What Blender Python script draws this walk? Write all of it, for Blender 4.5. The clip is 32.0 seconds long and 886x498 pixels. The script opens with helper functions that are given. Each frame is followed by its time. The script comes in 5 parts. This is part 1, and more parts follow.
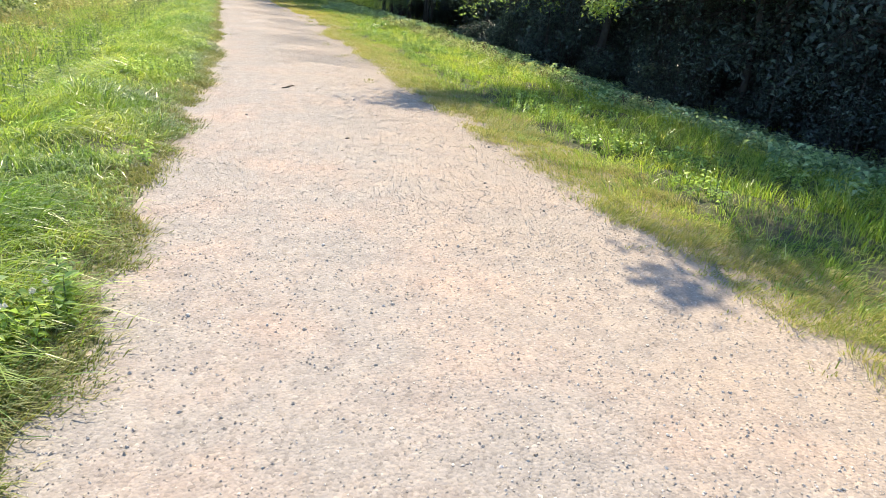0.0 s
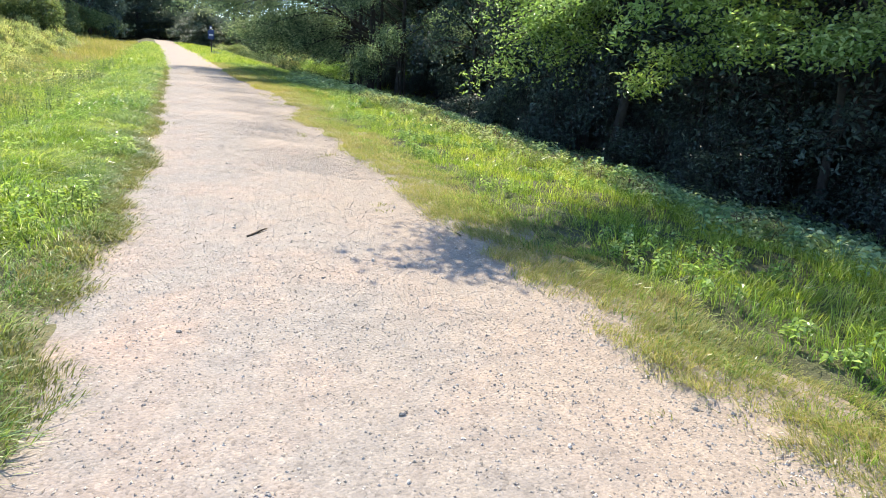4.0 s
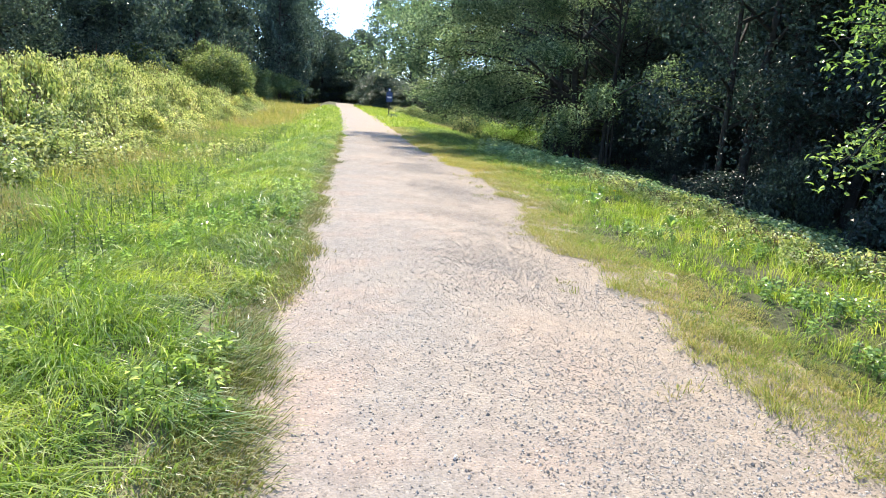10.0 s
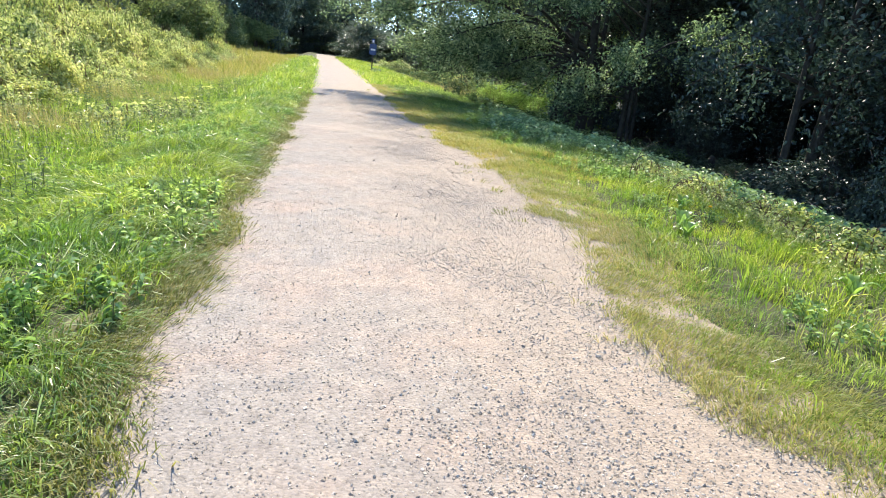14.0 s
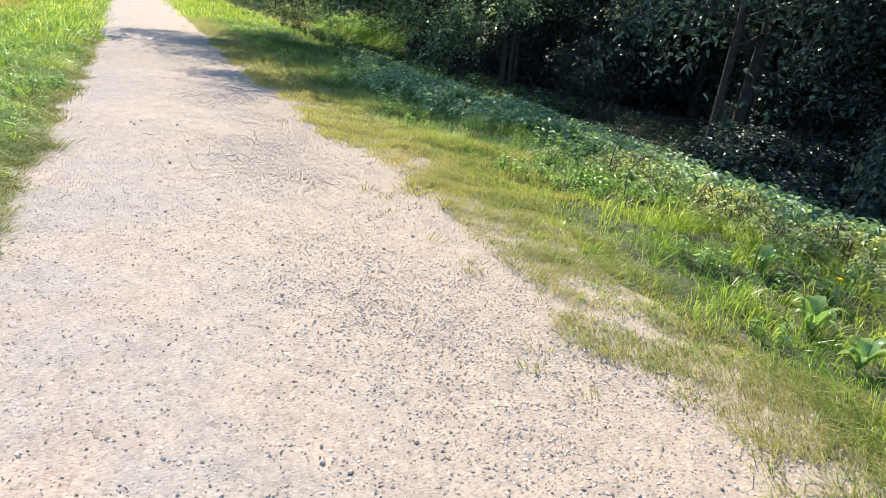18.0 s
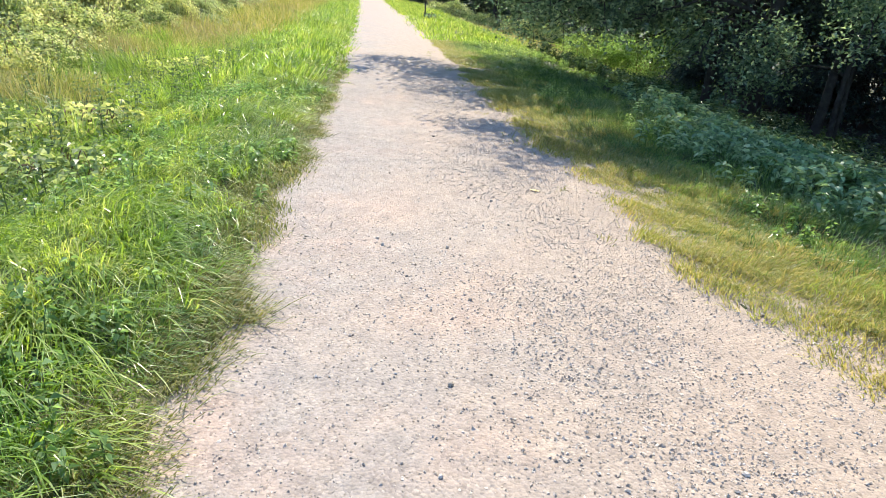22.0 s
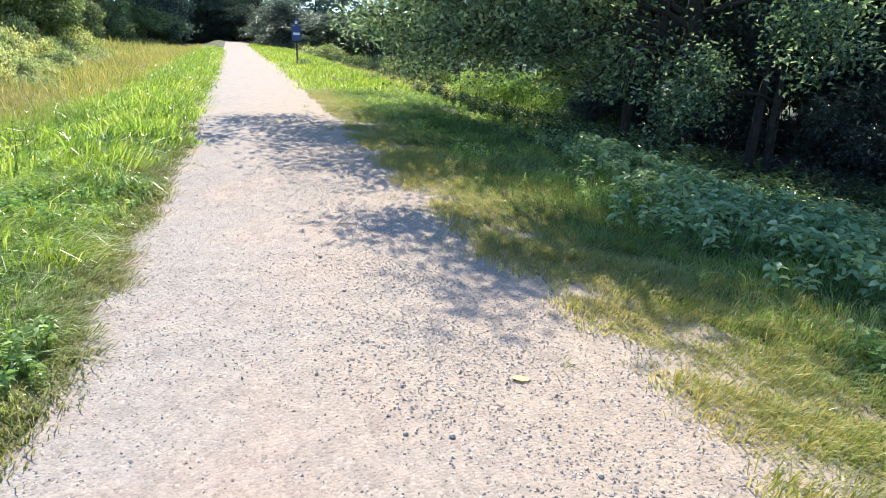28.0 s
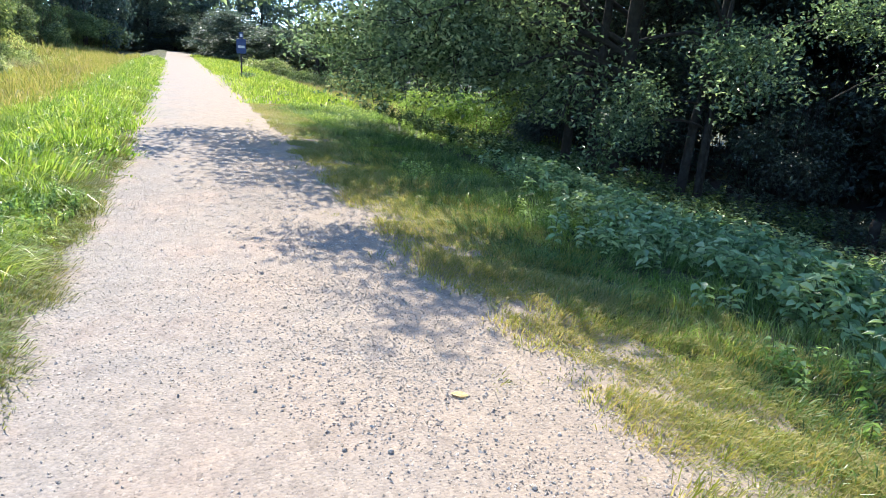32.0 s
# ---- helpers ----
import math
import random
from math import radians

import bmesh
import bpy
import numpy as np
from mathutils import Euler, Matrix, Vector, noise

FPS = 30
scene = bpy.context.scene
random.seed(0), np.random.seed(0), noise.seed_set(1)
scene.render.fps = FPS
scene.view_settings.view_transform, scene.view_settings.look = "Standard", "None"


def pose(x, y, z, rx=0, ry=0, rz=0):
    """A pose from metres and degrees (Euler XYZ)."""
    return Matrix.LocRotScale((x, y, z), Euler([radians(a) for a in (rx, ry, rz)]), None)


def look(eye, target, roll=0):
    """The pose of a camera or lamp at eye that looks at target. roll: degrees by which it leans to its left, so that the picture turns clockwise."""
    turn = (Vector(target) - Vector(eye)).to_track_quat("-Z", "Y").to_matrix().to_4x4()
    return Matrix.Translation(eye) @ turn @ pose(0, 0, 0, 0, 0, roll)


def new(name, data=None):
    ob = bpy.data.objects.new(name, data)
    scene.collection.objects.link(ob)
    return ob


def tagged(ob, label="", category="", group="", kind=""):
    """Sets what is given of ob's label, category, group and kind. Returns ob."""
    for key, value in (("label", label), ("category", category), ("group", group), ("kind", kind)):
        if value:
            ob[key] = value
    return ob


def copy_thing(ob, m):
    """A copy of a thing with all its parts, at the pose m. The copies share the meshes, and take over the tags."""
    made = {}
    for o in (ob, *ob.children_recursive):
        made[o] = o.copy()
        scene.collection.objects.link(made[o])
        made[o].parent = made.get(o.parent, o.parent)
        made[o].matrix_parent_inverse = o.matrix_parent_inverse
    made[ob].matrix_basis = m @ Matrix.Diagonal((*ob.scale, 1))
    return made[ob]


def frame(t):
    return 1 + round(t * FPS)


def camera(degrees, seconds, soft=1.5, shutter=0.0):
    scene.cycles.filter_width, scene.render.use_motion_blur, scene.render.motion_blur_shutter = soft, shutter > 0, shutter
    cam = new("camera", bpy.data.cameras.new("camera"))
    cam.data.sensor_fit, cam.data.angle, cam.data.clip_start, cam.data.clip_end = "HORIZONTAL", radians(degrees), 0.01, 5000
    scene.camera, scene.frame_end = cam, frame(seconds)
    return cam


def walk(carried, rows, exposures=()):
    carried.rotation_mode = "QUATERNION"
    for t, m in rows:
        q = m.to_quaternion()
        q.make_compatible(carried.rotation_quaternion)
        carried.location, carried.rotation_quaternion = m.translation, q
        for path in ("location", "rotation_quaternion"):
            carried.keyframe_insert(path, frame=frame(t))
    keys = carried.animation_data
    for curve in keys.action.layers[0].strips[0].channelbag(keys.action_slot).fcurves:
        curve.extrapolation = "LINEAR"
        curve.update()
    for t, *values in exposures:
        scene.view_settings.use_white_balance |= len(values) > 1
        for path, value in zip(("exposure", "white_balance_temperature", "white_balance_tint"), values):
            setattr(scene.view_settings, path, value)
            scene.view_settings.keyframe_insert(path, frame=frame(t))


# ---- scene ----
from collections import namedtuple

# ------------------------------------------------------------ camera
cam = camera(69.1, 32.0, soft=0.8)
PATH = [
    (0, (0.062, 0.000, 1.492), (0.7364, 1.7185, 0.7226), 4.82),
    (0.5, (-0.052, 0.463, 1.487), (0.5056, 2.2616, 0.8150), 3.51),
    (1, (-0.069, 0.888, 1.492), (0.3866, 2.7258, 0.8483), 2.89),
    (1.5, (0.028, 1.439, 1.520), (0.4216, 3.2989, 0.8984), 2.09),
    (2, (0.012, 1.913, 1.544), (0.4419, 3.7690, 0.9351), 1.72),
    (2.5, (0.179, 2.413, 1.489), (0.7292, 4.2350, 0.8726), 1.79),
    (3, (0.327, 2.891, 1.492), (0.9933, 4.6744, 0.8790), 2.52),
    (3.5, (0.388, 3.336, 1.508), (1.1391, 5.0898, 0.9079), 3.54),
    (4, (0.429, 3.770, 1.526), (1.2318, 5.5050, 0.9390), 4.44),
    (4.5, (0.515, 4.213, 1.531), (1.3358, 5.9423, 0.9509), 4.83),
    (5, (0.620, 4.681, 1.507), (1.3403, 6.4532, 0.9246), 3.74),
    (5.5, (0.592, 5.128, 1.530), (1.1383, 6.9556, 0.9303), 2.60),
    (6, (0.491, 5.514, 1.570), (0.9342, 7.3671, 0.9635), 2.86),
    (6.5, (0.565, 6.093, 1.551), (0.9652, 7.9591, 0.9543), 3.68),
    (7, (0.516, 6.554, 1.513), (0.9041, 8.4329, 0.9469), 4.19),
    (7.5, (0.490, 7.004, 1.519), (0.8548, 8.9012, 1.0019), 4.26),
    (8, (0.549, 7.531, 1.555), (0.8844, 9.4460, 1.0858), 3.88),
    (8.5, (0.491, 8.035, 1.553), (0.8079, 9.9625, 1.1224), 3.51),
    (9, (0.605, 8.608, 1.529), (0.9170, 10.5384, 1.1104), 3.27),
    (9.5, (0.613, 9.119, 1.517), (0.9383, 11.0444, 1.0857), 3.27),
    (10, (0.679, 9.573, 1.506), (1.0276, 11.4897, 1.0524), 3.57),
    (10.5, (0.794, 10.068, 1.539), (1.1627, 11.9755, 1.0638), 3.79),
    (11, (0.789, 10.561, 1.508), (1.1827, 12.4573, 1.0075), 3.85),
    (11.5, (0.921, 11.129, 1.477), (1.3473, 13.0083, 0.9404), 3.74),
    (12, (0.950, 11.630, 1.473), (1.4049, 13.4915, 0.9003), 3.75),
    (12.5, (1.008, 12.098, 1.465), (1.4753, 13.9485, 0.8686), 4.10),
    (13, (1.123, 12.578, 1.496), (1.5727, 14.4314, 0.8955), 4.59),
    (13.5, (1.080, 13.065, 1.495), (1.5026, 14.9292, 0.9070), 5.26),
    (14, (1.171, 13.622, 1.460), (1.5778, 15.4938, 0.8864), 5.71),
    (14.5, (1.205, 14.115, 1.465), (1.6253, 15.9839, 0.8885), 5.80),
    (15, (1.217, 14.598, 1.495), (1.6799, 16.4522, 0.9047), 5.77),
    (15.5, (1.238, 15.094, 1.520), (1.7666, 16.9223, 0.9065), 5.67),
    (16, (1.265, 15.600, 1.544), (1.8747, 17.3945, 0.9047), 5.59),
    (16.5, (1.298, 16.116, 1.574), (1.9940, 17.8701, 0.9111), 5.64),
    (17, (1.322, 16.611, 1.578), (2.1006, 18.3242, 0.9006), 5.87),
    (17.5, (1.303, 17.030, 1.585), (2.1438, 18.7061, 0.8894), 6.20),
    (18, (1.398, 17.538, 1.584), (2.2601, 19.1882, 0.8545), 6.37),
    (18.5, (1.304, 18.017, 1.560), (2.1412, 19.6635, 0.7916), 6.54),
    (19, (1.341, 18.548, 1.534), (2.0906, 20.2179, 0.7278), 6.49),
    (19.5, (1.300, 19.036, 1.541), (1.9196, 20.7504, 0.7189), 6.27),
    (20, (1.232, 19.413, 1.553), (1.7155, 21.1740, 0.7366), 6.04),
    (20.5, (1.291, 19.865, 1.554), (1.6524, 21.6635, 0.7581), 5.88),
    (21, (1.198, 20.250, 1.525), (1.4840, 22.0731, 0.7525), 5.69),
    (21.5, (1.212, 20.652, 1.529), (1.4731, 22.4847, 0.7714), 5.43),
    (22, (1.286, 21.080, 1.566), (1.5684, 22.9116, 0.8144), 5.26),
    (22.5, (1.210, 21.449, 1.546), (1.5371, 23.2704, 0.7876), 5.32),
    (23, (1.235, 21.878, 1.513), (1.6246, 23.6824, 0.7428), 5.55),
    (23.5, (1.286, 22.358, 1.506), (1.7718, 24.1263, 0.7087), 5.80),
    (24, (1.315, 22.771, 1.505), (1.9406, 24.4801, 0.6757), 6.04),
    (24.5, (1.497, 23.149, 1.500), (2.2810, 24.7752, 0.6403), 6.09),
    (25, (1.590, 23.448, 1.496), (2.4190, 25.0536, 0.6386), 4.56),
    (25.5, (1.638, 23.660, 1.495), (2.4921, 25.2605, 0.6519), 3.64),
    (26, (1.656, 23.793, 1.494), (2.5206, 25.4031, 0.6823), 3.01),
    (26.5, (1.659, 23.853, 1.494), (2.5235, 25.4871, 0.7313), 2.43),
    (27, (1.640, 23.862, 1.510), (2.3497, 25.5966, 0.8123), 1.65),
    (27.5, (1.650, 23.847, 1.511), (2.2679, 25.6336, 0.8587), 1.66),
    (28, (1.643, 23.852, 1.517), (2.2345, 25.6565, 0.8890), 2.08),
    (28.5, (1.643, 23.852, 1.523), (2.2697, 25.6469, 0.9021), 2.66),
    (29, (1.638, 23.846, 1.526), (2.3425, 25.6098, 0.8976), 3.22),
    (29.5, (1.636, 23.828, 1.534), (2.4460, 25.5394, 0.8897), 3.67),
    (30, (1.681, 23.743, 1.506), (2.6359, 25.3653, 0.8293), 4.16),
    (30.5, (1.662, 23.783, 1.528), (2.6019, 25.4249, 0.8779), 4.20),
    (31, (1.653, 23.786, 1.532), (2.5149, 25.4843, 0.9215), 4.19),
    (31.5, (1.650, 23.782, 1.545), (2.4532, 25.5167, 0.9584), 4.25),
    (32, (1.638, 23.790, 1.540), (2.3928, 25.5527, 0.9726), 4.23),
]

walk(cam, [(t, look(eye, target, roll)) for t, eye, target, roll in PATH],
     exposures=[(0.0, 1.1, 7850, 10), (4.0, 1.13, 7350, 10), (14.0, 1.14, 7100, 10), (24.0, 1.15, 6900, 10), (28.0, 1.18, 6700, 10), (32.0, 1.2, 6650, 10)])

# ------------------------------------------------------------ world and sun
SUN_EL, SUN_AZ = 47.0, 9.0
world = bpy.data.worlds.new("world")
scene.world = world
world.use_nodes = True
wn = world.node_tree.nodes
wl = world.node_tree.links
sky = wn.new("ShaderNodeTexSky")
sky.sky_type = 'NISHITA'
sky.sun_disc = False
sky.sun_elevation = radians(SUN_EL)
sky.sun_rotation = radians(SUN_AZ)
sky.altitude = 2500
sky.air_density, sky.dust_density, sky.ozone_density = 0.8, 0.0, 1.6
bg = wn["Background"]
bg.inputs["Strength"].default_value = 0.27
tint = wn.new("ShaderNodeMix")
tint.data_type, tint.blend_type = 'RGBA', 'MULTIPLY'
tint.inputs[0].default_value = 1.0
tint.inputs[7].default_value = (0.88, 0.97, 1.08, 1)
wl.new(sky.outputs[0], tint.inputs[6])
wl.new(tint.outputs[2], bg.inputs[0])
sun_data = bpy.data.lights.new("sun", 'SUN')
sun_data.energy, sun_data.angle, sun_data.color = 4.2, radians(0.55), (1.0, 0.94, 0.845)
sun = new("sun", sun_data)
sx, sy = math.sin(radians(SUN_AZ)) * math.cos(radians(SUN_EL)), math.cos(radians(SUN_AZ)) * math.cos(radians(SUN_EL))
sun.matrix_world = look((sx * 60, 30 + sy * 60, 60 * math.sin(radians(SUN_EL))), (0, 30, 0))


# ------------------------------------------------------------ materials
def nodes_of(name):
    m = bpy.data.materials.new(name)
    m.use_nodes = True
    n, l = m.node_tree.nodes, m.node_tree.links
    return m, n, l, n["Principled BSDF"], n["Material Output"]


def noise_node(n, l, scale, detail=4, rough=0.55):
    tc = n.new("ShaderNodeTexCoord")
    t = n.new("ShaderNodeTexNoise")
    t.inputs["Scale"].default_value, t.inputs["Detail"].default_value, t.inputs["Roughness"].default_value = scale, detail, rough
    l.new(tc.outputs["Object"], t.inputs["Vector"])
    return t.outputs["Fac"]


def ramp(n, l, fac, stops):
    r = n.new("ShaderNodeValToRGB")
    while len(r.color_ramp.elements) < len(stops):
        r.color_ramp.elements.new(0.5)
    for e, (p, c) in zip(r.color_ramp.elements, stops):
        e.position, e.color = p, (*c, 1)
    l.new(fac, r.inputs[0])
    return r.outputs[0]


def mixed(n, l, fac, a, b, kind='MIX'):
    x = n.new("ShaderNodeMix")
    x.data_type, x.blend_type = 'RGBA', kind
    for sock, v in ((x.inputs[0], fac), (x.inputs[6], a), (x.inputs[7], b)):
        if isinstance(v, (int, float)):
            sock.default_value = v
        elif isinstance(v, tuple):
            sock.default_value = (*v, 1)
        else:
            l.new(v, sock)
    return x.outputs[2]


def bumped(n, l, bsdf, height, strength, dist):
    b = n.new("ShaderNodeBump")
    b.inputs["Strength"].default_value, b.inputs["Distance"].default_value = strength, dist
    l.new(height, b.inputs["Height"])
    l.new(b.outputs[0], bsdf.inputs["Normal"])


def island(n):
    return n.new("ShaderNodeNewGeometry").outputs["Random Per Island"]


def leaf_material(name, stops, through_light=0.45, gloss=0.38, patch=0.6, patch_tint=(0.55, 0.75, 0.5), glow=(1.2, 1.15, 0.7)):
    """Thin leaves: colour by leaf and by patch, part of the light passes through."""
    m, n, l, b, out = nodes_of(name)
    col = ramp(n, l, island(n), stops)
    big = noise_node(n, l, patch, 3)
    r = ramp(n, l, big, [(0.35, (0, 0, 0)), (0.65, (1, 1, 1))])
    # The darker patches also stand in for shadows in grass and bramble gaps.
    tint = mixed(n, l, 1.0, col, patch_tint, 'MULTIPLY')
    col = mixed(n, l, r, tint, col)
    own = ramp(n, l, n.new("ShaderNodeObjectInfo").outputs["Random"], [(0.0, (0.74, 0.8, 0.82)), (0.5, (1.0, 1.0, 1.0)), (1.0, (1.14, 1.08, 0.9))])
    col = mixed(n, l, 1.0, col, own, 'MULTIPLY')
    l.new(col, b.inputs["Base Color"])
    b.inputs["Roughness"].default_value = gloss
    tr = n.new("ShaderNodeBsdfTranslucent")
    l.new(mixed(n, l, 1.0, col, glow, 'MULTIPLY'), tr.inputs[0])
    mx = n.new("ShaderNodeMixShader")
    mx.inputs[0].default_value = through_light
    l.new(b.outputs[0], mx.inputs[1])
    l.new(tr.outputs[0], mx.inputs[2])
    l.new(mx.outputs[0], out.inputs[0])
    return m


M_GRASS = leaf_material("grass_blades", [(0.0, (0.12, 0.2, 0.05)), (0.45, (0.32, 0.44, 0.1)), (0.8, (0.52, 0.62, 0.2)), (1.0, (0.66, 0.64, 0.36))], 0.55, 0.34, 1.1, (0.5, 0.7, 0.56), (1.25, 1.22, 0.55))
M_GRASS_LUSH = leaf_material("lush_grass_blades", [(0.0, (0.07, 0.13, 0.045)), (0.4, (0.2, 0.32, 0.1)), (0.8, (0.37, 0.5, 0.19)), (1.0, (0.55, 0.6, 0.33))], 0.46, 0.33, 2.2, (0.5, 0.66, 0.6), (1.2, 1.2, 0.6))
M_GRASS_DRY = leaf_material("dry_grass", [(0.0, (0.21, 0.27, 0.08)), (0.5, (0.38, 0.37, 0.15)), (1.0, (0.58, 0.48, 0.3))], 0.48, 0.5, 0.9, (0.8, 0.92, 0.7))
M_TURF = leaf_material("mossy_turf", [(0.0, (0.12, 0.16, 0.05)), (0.55, (0.25, 0.28, 0.095)), (1.0, (0.44, 0.39, 0.2))], 0.45, 0.55, 0.9, (0.75, 0.85, 0.7))
M_STRAW = leaf_material("seeding_grass", [(0.0, (0.35, 0.28, 0.16)), (1.0, (0.54, 0.45, 0.29))], 0.4, 0.6, 0.5, (0.85, 0.9, 0.75))
# Wood leaves: shade and bluish haze are put into their dark colour.
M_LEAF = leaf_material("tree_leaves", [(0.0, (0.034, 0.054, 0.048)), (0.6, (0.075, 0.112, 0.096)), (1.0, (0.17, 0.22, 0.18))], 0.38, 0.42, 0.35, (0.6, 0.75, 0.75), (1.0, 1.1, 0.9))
# Lighter copy of the tree leaves, haze and sky sheen put into its colour.
M_LEAF_MID = leaf_material("overhanging_leaves", [(0.0, (0.09, 0.13, 0.1)), (0.6, (0.26, 0.35, 0.25)), (1.0, (0.54, 0.62, 0.46))], 0.48, 0.22, 0.35, (0.6, 0.75, 0.75), (1.05, 1.15, 0.75))
M_LEAF_LIGHT = leaf_material("young_tree_leaves", [(0.0, (0.18, 0.26, 0.1)), (0.6, (0.42, 0.54, 0.21)), (1.0, (0.64, 0.72, 0.42))], 0.52, 0.26, 0.5, (0.6, 0.75, 0.65), (1.08, 1.2, 0.65))
# Far leaves: bluish haze and unlit sides are put into the colour.
M_LEAF_FAR = leaf_material("far_tree_leaves", [(0.0, (0.06, 0.09, 0.075)), (0.6, (0.125, 0.175, 0.14)), (1.0, (0.25, 0.31, 0.225))], 0.36, 0.4, 0.2, (0.6, 0.72, 0.72), (1.1, 1.15, 0.85))
M_BUSH = leaf_material("bush_leaves", [(0.0, (0.1, 0.15, 0.08)), (0.6, (0.22, 0.3, 0.15)), (1.0, (0.4, 0.47, 0.27))], 0.5, 0.4, 0.3, (0.65, 0.75, 0.7))
# Sunlit tops are put into the pale colours, shaded gaps into the patch tint.
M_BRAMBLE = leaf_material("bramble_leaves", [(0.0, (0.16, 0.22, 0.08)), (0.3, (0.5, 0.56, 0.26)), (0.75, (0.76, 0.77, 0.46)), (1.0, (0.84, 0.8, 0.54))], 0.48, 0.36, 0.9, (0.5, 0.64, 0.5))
M_NETTLE = leaf_material("undergrowth_leaves", [(0.0, (0.16, 0.26, 0.15)), (0.6, (0.34, 0.5, 0.29)), (1.0, (0.56, 0.68, 0.46))], 0.42, 0.4, 0.8, (0.6, 0.75, 0.65))
# Darker copy of the undergrowth leaves, its colour standing in for shade.
M_SHADE_TONED_LEAF = leaf_material("shade_toned_bramble_leaves", [(0.0, (0.05, 0.085, 0.05)), (0.6, (0.12, 0.19, 0.11)), (1.0, (0.27, 0.36, 0.22))], 0.4, 0.26, 0.8, (0.6, 0.75, 0.65))


def bark_material():
    m, n, l, b, _ = nodes_of("bark")
    f = noise_node(n, l, 9, 6)
    l.new(ramp(n, l, f, [(0.3, (0.02, 0.018, 0.015)), (0.55, (0.042, 0.037, 0.03)), (0.75, (0.06, 0.056, 0.048))]), b.inputs["Base Color"])
    b.inputs["Roughness"].default_value = 0.9
    bumped(n, l, b, noise_node(n, l, 40, 5), 0.8, 0.02)
    return m


def path_material():
    m, n, l, b, _ = nodes_of("compacted_gravel")
    base = ramp(n, l, noise_node(n, l, 1.1, 5, 0.6), [(0.3, (0.268, 0.252, 0.228)), (0.45, (0.3, 0.275, 0.244)), (0.56, (0.322, 0.276, 0.236)), (0.7, (0.4, 0.31, 0.25))])
    tc0 = n.new("ShaderNodeTexCoord")
    sep = n.new("ShaderNodeSeparateXYZ")
    l.new(tc0.outputs["Object"], sep.inputs[0])
    shift = n.new("ShaderNodeMath")
    shift.operation = 'MULTIPLY_ADD'
    l.new(noise_node(n, l, 0.9, 4, 0.6), shift.inputs[0])
    shift.inputs[1].default_value = 3.0
    l.new(sep.outputs[0], shift.inputs[2])
    side = n.new("ShaderNodeMapRange")
    side.inputs["From Min"].default_value, side.inputs["From Max"].default_value = 2.4, 4.6
    l.new(shift.outputs[0], side.inputs["Value"])
    base = mixed(n, l, side.outputs[0], base, (0.346, 0.288, 0.229))
    blotch = ramp(n, l, noise_node(n, l, 6, 5, 0.7), [(0.32, (0.82, 0.82, 0.83)), (0.5, (1.0, 1.0, 1.0)), (0.66, (1.13, 1.11, 1.08))])
    base = mixed(n, l, 1.0, base, blotch, 'MULTIPLY')
    fine = ramp(n, l, noise_node(n, l, 55, 6, 0.75), [(0.27, (0.45, 0.44, 0.43)), (0.42, (0.97, 0.96, 0.95)), (0.7, (1.16, 1.15, 1.14))])
    col = mixed(n, l, 1.0, base, fine, 'MULTIPLY')
    tc = n.new("ShaderNodeTexCoord")
    v = n.new("ShaderNodeTexVoronoi")
    v.inputs["Scale"].default_value = 62
    l.new(tc.outputs["Object"], v.inputs["Vector"])
    chips = ramp(n, l, v.outputs["Color"], [(0.0, (0.5, 0.49, 0.48)), (0.3, (0.92, 0.9, 0.88)), (0.75, (1.06, 1.04, 1.02)), (1.0, (1.35, 1.33, 1.3))])
    col = mixed(n, l, 0.75, col, mixed(n, l, 1.0, col, chips, 'MULTIPLY'))
    l.new(col, b.inputs["Base Color"])
    b.inputs["Roughness"].default_value = 0.92
    lumps = n.new("ShaderNodeMath")
    lumps.operation = 'MULTIPLY_ADD'
    l.new(v.outputs["Distance"], lumps.inputs[0])
    lumps.inputs[1].default_value = -0.7
    l.new(noise_node(n, l, 60, 5, 0.65), lumps.inputs[2])
    bumped(n, l, b, lumps.outputs[0], 0.45, 0.012)
    return m


def stone_material(name, dark, light):
    m, n, l, b, _ = nodes_of(name)
    info = n.new("ShaderNodeObjectInfo").outputs["Random"]
    add = n.new("ShaderNodeMath")
    add.operation = 'ADD'
    l.new(info, add.inputs[0])
    l.new(island(n), add.inputs[1])
    fr = n.new("ShaderNodeMath")
    fr.operation = 'FRACT'
    l.new(add.outputs[0], fr.inputs[0])
    c = ramp(n, l, fr.outputs[0], [(0.0, dark), (0.6, tuple((a + z) / 2 for a, z in zip(dark, light))), (1.0, light)])
    g = ramp(n, l, noise_node(n, l, 120, 3), [(0.3, (0.75, 0.75, 0.75)), (0.7, (1.1, 1.1, 1.1))])
    l.new(mixed(n, l, 1.0, c, g, 'MULTIPLY'), b.inputs["Base Color"])
    b.inputs["Roughness"].default_value = 0.85
    return m


def ground_material():
    m, n, l, b, _ = nodes_of("turf_soil")
    c = ramp(n, l, noise_node(n, l, 2.2, 6, 0.65), [(0.3, (0.045, 0.055, 0.022)), (0.5, (0.085, 0.095, 0.038)), (0.7, (0.14, 0.13, 0.075))])
    g = ramp(n, l, noise_node(n, l, 40, 4), [(0.3, (0.6, 0.6, 0.6)), (0.7, (1.2, 1.2, 1.2))])
    l.new(mixed(n, l, 1.0, c, g, 'MULTIPLY'), b.inputs["Base Color"])
    b.inputs["Roughness"].default_value = 0.95
    bumped(n, l, b, noise_node(n, l, 30, 5), 0.9, 0.04)
    return m


